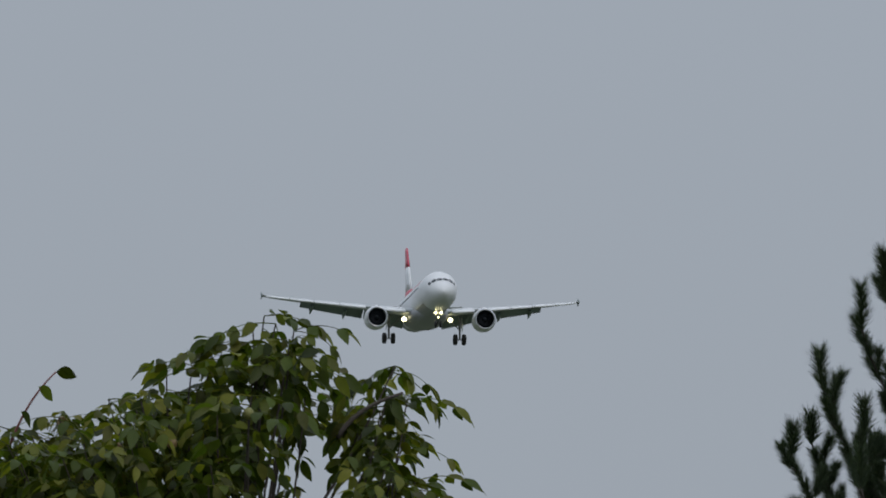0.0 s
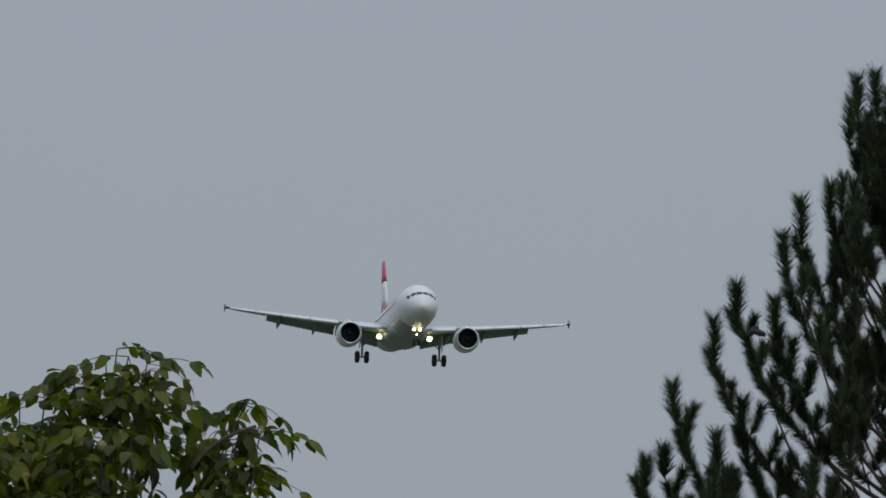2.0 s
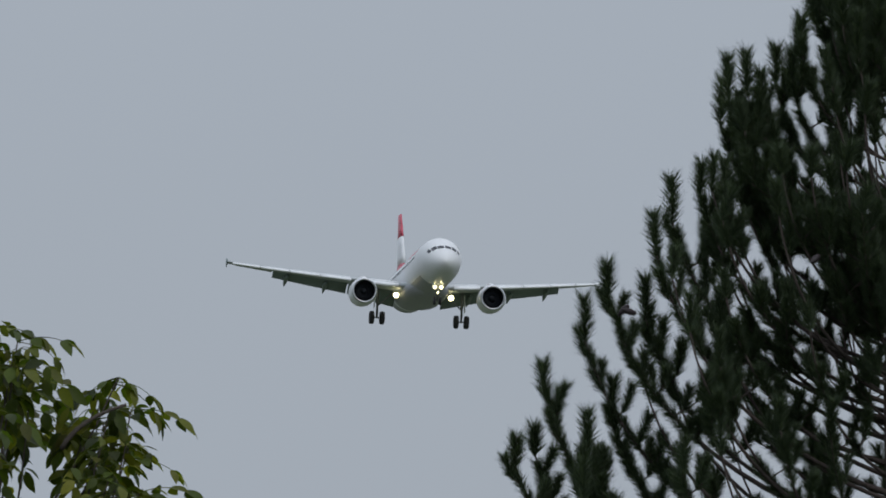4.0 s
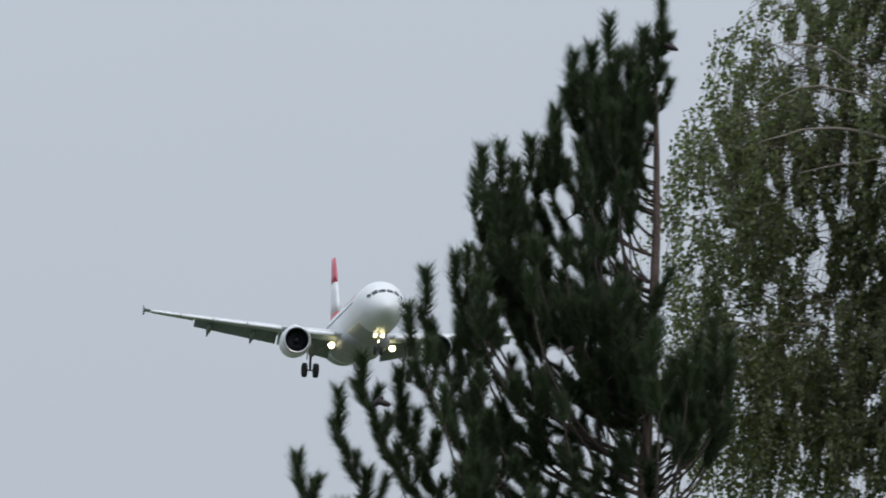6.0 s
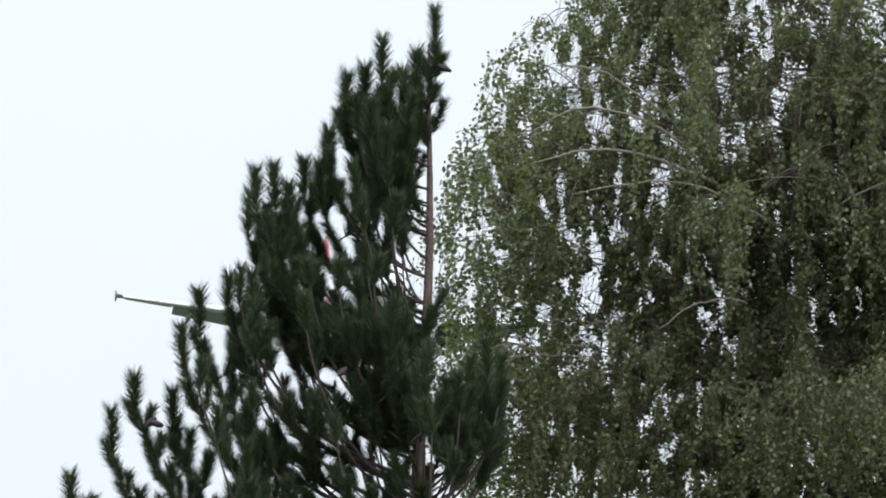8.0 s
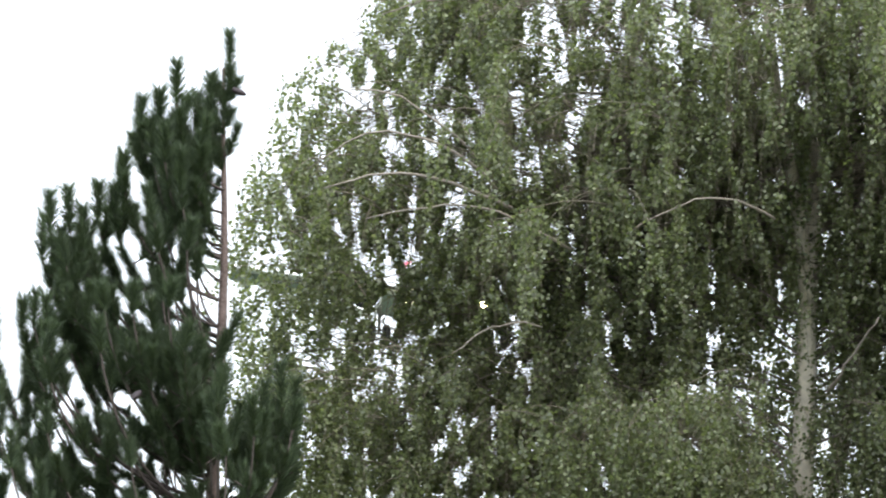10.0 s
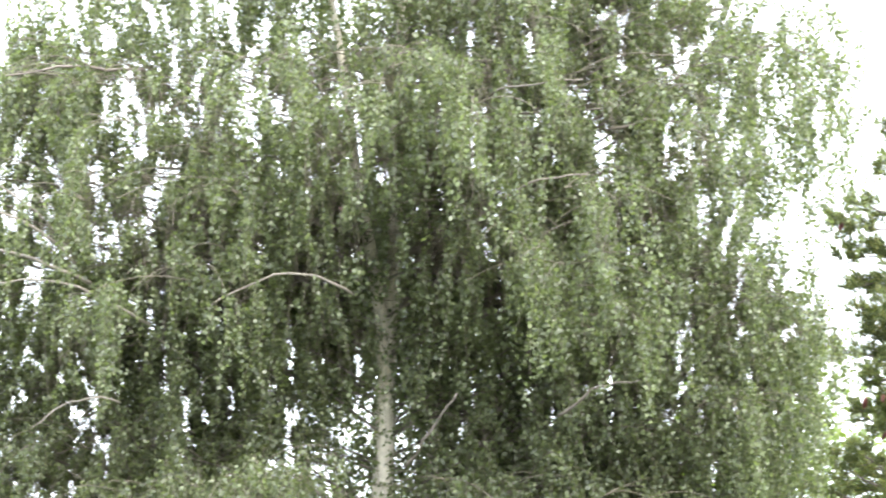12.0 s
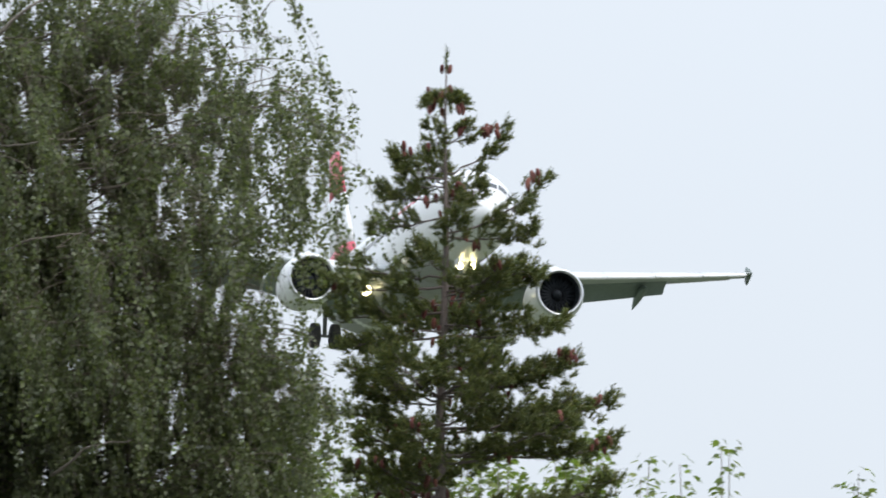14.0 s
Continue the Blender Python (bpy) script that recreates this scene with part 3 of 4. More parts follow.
def build_fir():
    rng = np.random.default_rng(23)
    tree = root("fir_tree", spot(5.775, 104), "narrow green conifer hung with clusters of red-brown cones", "tree")
    g = Geo()
    zs = np.linspace(0, 12.35, 30)
    stem = np.stack([0.05 * (zs - 9) / 3 + 0.012 * np.sin(zs * 3), 0.01 * np.sin(zs * 2), zs], 1)
    g.add(*tube(stem, np.interp(zs, [0, 8, 11, 12.35], [0.16, 0.055, 0.022, 0.005]), 9))
    part("trunk", g, FIR_BARK, tree, "grey-brown straight trunk", True)
    twig = needle_shoot(np.random.default_rng(3), 0.085, 0.033, 22, 0.0075, 0.3, 0.0, 35, 75)
    rots, poss, limbs, cones = [], [], Geo(), []

    def sx(z):
        return float(np.interp(z, zs, stem[:, 0]))

    def spray(p, d, size):
        rots.append(turns([d], np.array([rng.uniform(0, 6.28)]), [size])[0])
        poss.append(p)

    def arm(z0, tip, sag, bare, thick, fruit):
        """A branch that dips and rises to its tip, set with flat side twigs."""
        start = np.array([sx(z0), 0.0, z0])
        flat = np.array([tip[0] - start[0], tip[1], 0.0])
        r = float(np.linalg.norm(flat))
        along = flat / r + np.array([0, 0, 0.3])
        across = np.array([-flat[1], flat[0], 0.0]) / r
        path = bezier(start, start + flat * 0.62 + np.array([0, 0, (tip[2] - z0) * 0.30 - sag]), tip, 10)
        path[1:-1] += rng.normal(0, 0.010, (8, 3))
        g = Geo()
        g.add(*tube(path, np.linspace(0.005 + 0.007 * r, 0.003, 10), 5, False))
        part("branch", g, FIR_BARK, tree, smooth=True)
        for q in range(int(thick * (6 + 24 * r))):
            t = bare + (1 - bare) * rng.random() ** 0.8
            i0 = min(8, int(t * 9))
            p = path[i0] + (path[i0 + 1] - path[i0]) * (t * 9 - i0)
            side = 1 if q % 2 else -1
            w = (0.04 + 0.26 * min(r, 1.1) * (1 - t) ** 0.6) * rng.uniform(0.25, 1.0)
            end = p + across * side * w + along * w * 0.7 + np.array([0, 0, rng.normal(0.0, 0.045)])
            if w > 0.06:
                limbs.add(*tube([p, end], [0.0035, 0.002], 3, False))
                for c in range(int(w / 0.036)):
                    u = rng.uniform(0.15, 1.0)
                    dd = across * side * rng.uniform(-0.2, 1.0) + along * rng.uniform(0.0, 1.0) + np.array([0, 0, rng.uniform(-0.5, 0.9)])
                    spray(p + (end - p) * u, dd, rng.uniform(0.65, 1.1))
            for c in range(3):
                spray(end, across * side * rng.uniform(-0.3, 0.8) + along * rng.uniform(0.2, 1.0) + np.array([0, 0, rng.uniform(-0.2, 1.0)]), rng.uniform(0.7, 1.1))
        for c in range(5):
            spray(tip - along * 0.04 * c, along * 0.5 + np.array([rng.normal(0, 0.25), rng.normal(0, 0.25), 0.9]), 1.0)
        for c in range(fruit + 2 if fruit > 2 else fruit):
            cones.append(tip + rng.normal(0, 0.022, 3) - along * rng.uniform(0.02, 0.13) + np.array([0, -0.04, 0.05]))
        if rng.random() < 0.3:
            for c in range(int(rng.integers(2, 5))):
                cones.append(path[int(rng.integers(1, 6))] + rng.normal(0, 0.04, 3))

    # the main arms that stand out on both sides: start height, reach to the side, tip height, cones
    for z0, x, zt, fruit in ((11.60, 0.46, 11.93, 6), (11.17, 0.75, 11.58, 5), (11.15, 0.66, 11.20, 0), (11.32, 0.30, 11.62, 0), (10.88, 0.70, 10.88, 1), (10.70, 0.55, 11.0, 2),
                             (10.45, 0.87, 10.56, 0), (10.52, 0.62, 10.62, 0), (10.05, 1.00, 10.33, 6), (10.2, 0.80, 10.22, 2), (9.80, 1.24, 10.02, 6), (9.62, 1.28, 9.72, 3), (9.9, 0.92, 9.98, 1),
                             (11.55, -0.31, 11.78, 4), (11.42, -0.38, 11.50, 0), (11.28, -0.43, 11.23, 0), (11.5, -0.25, 11.62, 0), (10.86, -0.62, 11.02, 0), (10.80, -0.78, 10.86, 1),
                             (10.62, -0.74, 10.62, 0), (10.45, -0.66, 10.42, 0), (10.02, -0.58, 10.28, 0), (9.98, -0.50, 10.12, 1), (9.72, -0.30, 9.84, 3)):
        arm(z0, np.array([sx(z0) + x - 0.06, rng.uniform(-0.22, 0.12) * abs(x), zt - 0.03]), 0.03 + 0.06 * abs(x), 0.16 if z0 > 10.9 else 0.08, 1.45, fruit)
    # branches towards and away from the viewer, and the hidden lower crown
    z = 11.80
    while z > 2.2:
        depth = 12.45 - z
        full = min(0.05 + (0.36 if z > 10.2 else 0.43) * depth, 2.4)
        for j in range(2 if depth < 1.6 else 5 if z > 8.6 else 6):
            a = rng.choice([-1, 1]) * math.pi / 2 + rng.normal(0, 0.45 if z > 10.9 else 0.85)
            r = full * rng.uniform(0.45, 1.0)
            tip = np.array([sx(z) + math.cos(a) * r * (1.15 if math.cos(a) > 0 else 0.85), math.sin(a) * r, z + 0.08 + 0.14 * r])
            arm(z + rng.normal(0, 0.05), tip, 0.05, 0.15, 1.15 if z > 8.4 else 0.3, int(rng.integers(0, 4)) if rng.random() < 0.45 else 0)
        z -= 0.16 + 0.08 * rng.random() + 0.012 * depth
    for c in range(5):
        spray(np.array([sx(12.3), 0, 12.30 + 0.03 * c]), (rng.normal(0, 0.15), rng.normal(0, 0.15), 1), 0.8)
    for c in range(14):
        a = 2 * math.pi * c / 14
        cones.append(np.array([sx(12.1) + 0.125 * math.cos(a), 0.125 * math.sin(a), 12.07 + 0.045 * (c % 4)]))
        for s in range(12):
            u = 0.13 * rng.random() ** 0.5
            spray(np.array([sx(12.1) + u * math.cos(a), u * math.sin(a), 12.04 + 0.75 * math.sqrt(0.0172 - u * u)]), (math.cos(a), math.sin(a), rng.uniform(-0.5, 1.2)), 0.9)
    for c in range(3):
        cones.append(np.array([sx(12.3) + 0.03 * (c - 1), 0.01, 12.36]))
    part("twigwork", limbs, FIR_BARK, tree, kind="stuff")
    needles = Geo()
    needles.copies(twig, rots, poss)
    part("needle_sprays", needles, FIR_NEEDLE, tree, "short dense green needles", kind="stuff")
    me = cone_mesh(FIR_CONE)
    cones.sort(key=lambda p: -p[2])
    for p in cones[:220]:
        ob = part("cone", me, FIR_CONE, tree)
        d = (rng.normal(0, 0.25), rng.normal(0, 0.25), -1)
        ob.matrix_local = turn_matrix(d, rng.uniform(0, 6), rng.uniform(0.75, 1.08), p)
    return tree


# ---- walnut ----
def leaflet(length, width, bend):
    """A pointed oval leaf along Y with a folded midrib and a curl."""
    v, f = [], []
    prof = [0.0, 0.72, 1.0, 0.95, 0.60, 0.0]
    for i, w in enumerate(prof):
        y = length * i / 5
        z = -bend * (i / 5) ** 2 * length
        v += [(-w * width / 2, y, z + 0.12 * w * width), (0, y, z), (w * width / 2, y, z + 0.12 * w * width)]
    for i in range(5):
        a, b = i * 3, i * 3 + 3
        f += [(a, a + 1, b + 1, b), (a + 1, a + 2, b + 2, b + 1)]
    return np.array(v), f


def compound_leaf(rng, pairs, length):
    """Drooping stalk along Y with pairs of leaflets and one at the end."""
    g = Geo()
    t = np.linspace(0, 1, 7)
    path = np.stack([0 * t, length * t * (1 - 0.18 * t), -0.30 * length * t ** 2], 1)
    g.add(*tube(path, np.linspace(0.0028, 0.0014, 7), 4, False))
    for k in range(pairs):
        s = 0.30 + 0.62 * k / max(1, pairs - 1)
        p = np.array([np.interp(s, t, path[:, i]) for i in range(3)])
        for side in (-1, 1):
            v, f = leaflet(rng.uniform(0.085, 0.115) * (0.75 + 0.3 * s), rng.uniform(0.048, 0.060), rng.uniform(0.1, 0.45))
            d = (side * 1.0, 0.75 - 0.1 * rng.random(), -0.25 - 0.75 * rng.random())
            r = turns([d], np.array([rng.normal(0, 0.35)]), [1.0])
            g.many(v, f, r, [p])
    v, f = leaflet(0.125, 0.055, 0.3)
    r = turns([(rng.normal(0, 0.15), 0.8, -0.7)], np.array([rng.normal(0, 0.3)]), [1.0])
    g.many(v, f, r, [path[-1]])
    return g


def build_walnut():
    rng = np.random.default_rng(31)
    tree = root("walnut_tree", spot(-2.25, 60), "leafy green walnut tree with drooping compound leaves", "tree")
    g = Geo()
    g.add(*tube([(0, 0, 0), (0.03, 0, 1.0), (-0.02, 0, 2.1), (0.0, 0, 3.0)], [0.16, 0.12, 0.10, 0.08], 10))
    part("trunk", g, WALNUT_BARK, tree, smooth=True)
    # crown outline: metres beside the trunk, height of the leaf tops
    ex = [-2.2, -1.5, -1.09, -0.82, -0.55, -0.37, -0.30, -0.18, -0.13, -0.05, 0.12, 0.25, 0.32, 0.38, 0.41, 0.46, 0.49, 0.54, 0.72, 0.79, 0.83, 0.88, 1.05, 1.45, 1.9]
    ez = [4.5, 5.1, 5.26, 5.32, 5.38, 5.38, 5.42, 5.44, 5.47, 5.53, 5.62, 5.62, 5.56, 5.46, 5.22, 5.20, 5.44, 5.49, 5.50, 5.42, 5.28, 5.08, 4.90, 4.90, 4.3]

    def top(x):
        return float(np.interp(x, ex, ez))

    shapes = [compound_leaf(np.random.default_rng(60 + i), 3 if i % 2 else 2, 0.22 + 0.03 * i) for i in range(5)]
    meshes = [s.mesh("compound_leaf", WALNUT_LEAF) for s in shapes]
    limbs, rest, ends = Geo(), Geo(), []
    while len(ends) < 520:
        x = rng.uniform(-1.7, 1.5)
        y = rng.uniform(-0.9, 0.9)
        z = top(x) - 0.02 - rng.random() ** 1.5 * 1.5 - 0.20 * abs(y)
        if z < 2.9 or (0.24 < x < 0.57 and z > 5.04) or (0.70 < x and z > 4.80):
            continue
        if noise.noise((x * 4.2, y * 0.5, z * 4.2)) < (-0.04 if x > -0.35 else -0.35):
            continue
        ends.append((x, y, z))
    # leading twigs along the top of the crown
    for x, z in ((0.05, 5.66), (0.12, 5.69), (0.18, 5.67), (0.24, 5.64), (0.10, 5.60), (0.22, 5.54), (-0.06, 5.58), (0.12, 5.62), (-0.16, 5.50), (0.22, 5.62), (0.27, 5.50), (0.28, 5.40), (0.16, 5.56), (-0.28, 5.44), (-0.42, 5.36), (0.55, 5.40), (0.60, 5.46), (0.67, 5.47),
                 (0.70, 5.38), (0.62, 5.36), (0.58, 5.30), (0.70, 5.22), (0.64, 5.22), (0.60, 5.18), (0.72, 5.06), (0.66, 5.02), (1.0, 4.86), (1.4, 4.84), (1.2, 4.80), (-0.55, 5.36), (-0.75, 5.30), (-1.0, 5.24), (-1.25, 5.14)):
        ends.append((x, rng.uniform(-0.25, 0.2), z - 0.03))
    placed, nuts = [], []
    for x, y, z in ends:
        s = 0.25 if x > 0.43 else -0.1
        p0 = np.array([0.5 * x, 0.5 * y, max(2.6, z - rng.uniform(0.5, 0.9))])
        if z - p0[2] < 0.3:
            p0 = np.array([0.2 * x, 0.2 * y, 2.6])
        z += 0.13
        tip = np.array([x, y, z])
        p1 = np.array([0.8 * x + s * 0.15 + rng.normal(0, 0.06), 0.8 * y, 0.6 * p0[2] + 0.4 * z])
        path = bezier(p0, p1, tip, 9)
        limbs.add(*tube(path[:-1], np.linspace(0.007, 0.003, 8), 5, False))
        for q in range(int(rng.integers(5, 8))):
            a = rng.uniform(0, 6.28)
            d = (math.cos(a), math.sin(a) * 0.9, rng.uniform(-0.35, 0.45))
            b = path[7] + (path[5] - path[7]) * (0.0 if q < 2 else rng.random())
            placed.append((b, d, rng.uniform(0.62, 0.92)))
        if rng.random() < 0.10 and z < 5.4:
            nuts.append(path[7] + np.array([0.0, -0.015, -0.01]))
    part("twigwork", limbs, WALNUT_BARK, tree, smooth=True, kind="stuff")
    order = sorted(range(len(placed)), key=lambda i: (placed[i][0][2] < 4.75, placed[i][0][1]))
    joined = [([], []) for q in shapes]
    for count, i in enumerate(order):
        p, d, size = placed[i]
        k = int(rng.integers(0, 5))
        roll = rng.normal(0, 0.35)
        if count < 295:
            ob = part("compound_leaf", meshes[k], WALNUT_LEAF, tree)
            ob.matrix_local = turn_matrix(d, roll, size, p)
        else:
            joined[k][0].append(turns([d], np.array([roll]), [size])[0])
            joined[k][1].append(p)
    for q, (r, p) in zip(shapes, joined):
        rest.copies(q, r, p)
    # main boughs from the trunk up into the crown
    for x, y, z in ((-1.0, 0.2, 4.5), (-0.5, -0.3, 4.9), (0.05, 0.1, 5.2), (0.45, -0.1, 4.7), (0.7, 0.2, 4.9), (0.3, 0.5, 4.6), (-0.2, 0.5, 4.8)):
        g = Geo()
        g.add(*tube(bezier((0, 0, 2.5), (x * 0.7, y * 0.7, 3.2), (x, y, z), 9), np.linspace(0.06, 0.012, 9), 7))
        part("bough", g, WALNUT_BARK, tree, smooth=True)
    g = Geo()
    g.add(*tube(bezier((0.40, -0.25, 5.18), (0.46, -0.28, 5.30), (0.66, -0.25, 5.36), 7), np.linspace(0.011, 0.006, 7), 6))
    part("bough", g, WALNUT_BARK, tree, "bare dark bough", True)
    part("inner_leaves", rest, WALNUT_LEAF, tree, kind="stuff")
    # a thin reddish shoot above the crown with three single leaves
    g = Geo()
    g.add(*tube(bezier((-0.93, -0.3, 5.10), (-0.86, -0.32, 5.32), (-0.73, -0.32, 5.44), 8), np.linspace(0.006, 0.003, 8), 6))
    twig = part("red_shoot", g, RED_STEM, tree, "thin reddish bare shoot", True)
    for x, z, d in ((-0.73, 5.44, (1, 0.1, -0.15)), (-0.80, 5.38, (0.9, -0.2, -0.7)), (-0.87, 5.28, (0.5, -0.3, -0.6))):
        g = Geo()
        g.add(*leaflet(0.085, 0.062, 0.2))
        ob = part("leaf", g, WALNUT_LEAF, twig)
        ob.matrix_local = turn_matrix(d, 0.9, 1.0, (x, -0.32, z))
    nut = bpy.data.meshes.new("walnut_fruit")
    bm = bmesh.new()
    bmesh.ops.create_icosphere(bm, subdivisions=2, radius=0.022)
    for v in bm.verts:
        v.co.z *= 1.18
        v.co *= 1 + 0.05 * noise.noise(v.co * 90)
    bm.to_mesh(nut)
    bm.free()
    nut.materials.append(WALNUT_FRUIT)
    nut.shade_smooth()
    for p in nuts:
        part("walnut_fruit", nut, WALNUT_FRUIT, tree).location = p
    return tree


# ---- pale young trees beyond ----
def build_maple(name, m, label, seed, shoots, leaf_size, group, dense=3):
    """Upright leafy shoots: (metres beside the stem, depth, height of the tip)."""
    rng = np.random.default_rng(seed)
    tree = root(name, m, label, "tree", group)
    top = max(s[2] for s in shoots)
    g = Geo()
    g.add(*tube([(0, 0, 0), (0.04, 0, 2.5), (0, 0, top * 0.62)], [0.15, 0.11, 0.06], 9))
    part("trunk", g, PALE_BARK, tree, smooth=True)
    limbs, crown, pos, axis = Geo(), Geo(), [], []
    for x, y, z in shoots:
        p0 = np.array([0, 0, rng.uniform(2.4, top * 0.55)])
        tip = np.array([x, y, z])
        path = bezier(p0, (x * 0.9, y * 0.9, p0[2] * 0.55 + z * 0.45), tip, 14)
        limbs.add(*tube(path, np.linspace(0.03, 0.004, 14), 5, False))
        path = np.stack([np.interp(np.linspace(0, 13, 40), range(14), path[:, c]) for c in range(3)], 1)
        for i in range(8, 40):
            for q in range(dense):
                a = rng.uniform(0, 6.28)
                reach = rng.uniform(0.03, 0.34) * (1 - 0.65 * (i / 39) ** 2)
                p = path[i] + np.array([math.cos(a) * reach, math.sin(a) * reach, rng.normal(0, 0.05) - 0.25 * (1 - i / 39)])
                pos.append(p)
                axis.append((math.cos(a), math.sin(a), -0.5 + rng.normal(0, 0.4)))
    pos, axis = np.array(pos), np.array(axis)
    lv = [(0, 0, 0), (-0.3, 0.25, 0.05), (-0.46, 0.62, 0), (-0.16, 0.6, 0.03), (0, 1.0, -0.08), (0.16, 0.6, 0.03), (0.46, 0.62, 0), (0.3, 0.25, 0.05), (0, 0.4, 0)]
    lf = [(8, 0, 1), (8, 1, 2, 3), (8, 3, 4), (8, 4, 5), (8, 5, 6, 7), (8, 7, 0)]
    crown.many(lv, lf, turns(axis, rng.random(len(pos)) * 1.2 - 0.6, leaf_size * rng.uniform(0.7, 1.15, len(pos))), pos)
    part("twigwork", limbs, PALE_BARK, tree, kind="stuff")
    part("leaves", crown, PALE_LEAF, tree, "bright pale green lobed leaves", kind="stuff")
    return tree


def build_far_trees():
    rng = np.random.default_rng(77)
    shoots = []
    for k in range(180):
        x = rng.uniform(-2.9, 2.9)
        tops = float(np.interp(x, [-2.9, -1.6, -0.5, 0.3, 1.4, 2.3, 2.9], [11.9, 12.70, 12.50, 12.55, 12.45, 12.55, 12.0]))
        shoots.append((x, rng.uniform(-1.3, 1.3), tops - rng.random() ** 2.0 * 4.0))
    build_maple("maple_tree", spot(5.55, 140), "bright pale green broadleaf tree behind the conifer", 9, shoots, 0.10, "pale trees beyond", 11)
    thin = [(-0.66, 0.1, 12.28), (-0.27, 0.0, 12.45), (-0.2, 0.1, 12.40), (1.02, 0.0, 12.18), (0.98, 0.2, 12.1), (1.1, 0.2, 12.0), (-0.7, 0.3, 11.9), (0.3, 0, 11.6), (0.6, 0.3, 11.3)]
    build_maple("maple_sapling", spot(6.97, 140), "slim pale green young tree with upright leafy shoots", 10, thin, 0.11, "pale trees beyond", 6)


# ---- airliner; y runs from nose to tail, origin 15 m behind the nose ----
def loft(rings, closed=True):
    """Skin through rings of equal point counts."""
    n = len(rings[0])
    verts = [p for r in rings for p in r]
    faces = [(i * n + j, i * n + (j + 1) % n, (i + 1) * n + (j + 1) % n, (i + 1) * n + j) for i in range(len(rings) - 1) for j in range(n)]
    if closed:
        faces += [tuple(range(n))[::-1], tuple(range((len(rings) - 1) * n, len(rings) * n))]
    return verts, faces


# stations from the nose: distance, half width, centre height, half height
BODY = [(0.02, 0.04, -0.62, 0.04), (0.15, 0.34, -0.60, 0.33), (0.5, 0.72, -0.55, 0.68), (1.0, 1.06, -0.46, 1.02), (1.7, 1.38, -0.32, 1.36),
        (2.6, 1.66, -0.16, 1.70), (3.6, 1.83, -0.06, 1.92), (4.8, 1.94, -0.01, 2.05), (6.2, 1.975, 0, 2.07), (10, 1.975, 0, 2.07),
        (18, 1.975, 0, 2.07), (24, 1.975, 0, 2.07), (27, 1.90, 0.10, 1.95), (30, 1.58, 0.42, 1.58), (33, 1.08, 0.82, 1.10), (35.5, 0.62, 1.15, 0.66),
        (37.3, 0.22, 1.38, 0.26), (37.57, 0.12, 1.42, 0.14)]


def body_ring(y, n=40):
    ys = [b[0] for b in BODY]
    w, c, h = (float(np.interp(y, ys, [b[i] for b in BODY])) for i in (1, 2, 3))
    return [(w * math.cos(a), y - 15, c + h * math.sin(a)) for a in (2 * math.pi * j / n for j in range(n))]


def airfoil(x, y0, chord, z, thick, droop=0.0, n=14):
    """Closed wing section in the plane x: leading edge at y0."""
    pts = []
    for j in range(n):
        a = 2 * math.pi * j / n
        t = 0.5 * (1 + math.cos(a))
        th = thick * chord * (2.6 * math.sqrt(max(t, 0)) * (1 - t)) * 0.5
        pts.append((x, y0 + chord * t - 15, z + (th * 1.15 if math.sin(a) > 0 else -th * 0.85) - droop * t * t * chord))
    return pts


def wing_line(s):
    """Leading edge y, chord, height at a half-span station s in metres."""
    y0 = 12.3 + 0.515 * s
    trail = 19.3 + 0.05 * s if s < 6.4 else 19.62 + 0.285 * (s - 6.4)
    return y0, trail - y0, -1.42 + 0.128 * s + 0.0012 * s * s


def panel(part_name, sections, mat, parent, label="", smooth=True):
    g = Geo()
    g.add(*loft(sections))
    return part(part_name, g, mat, parent, label, smooth)


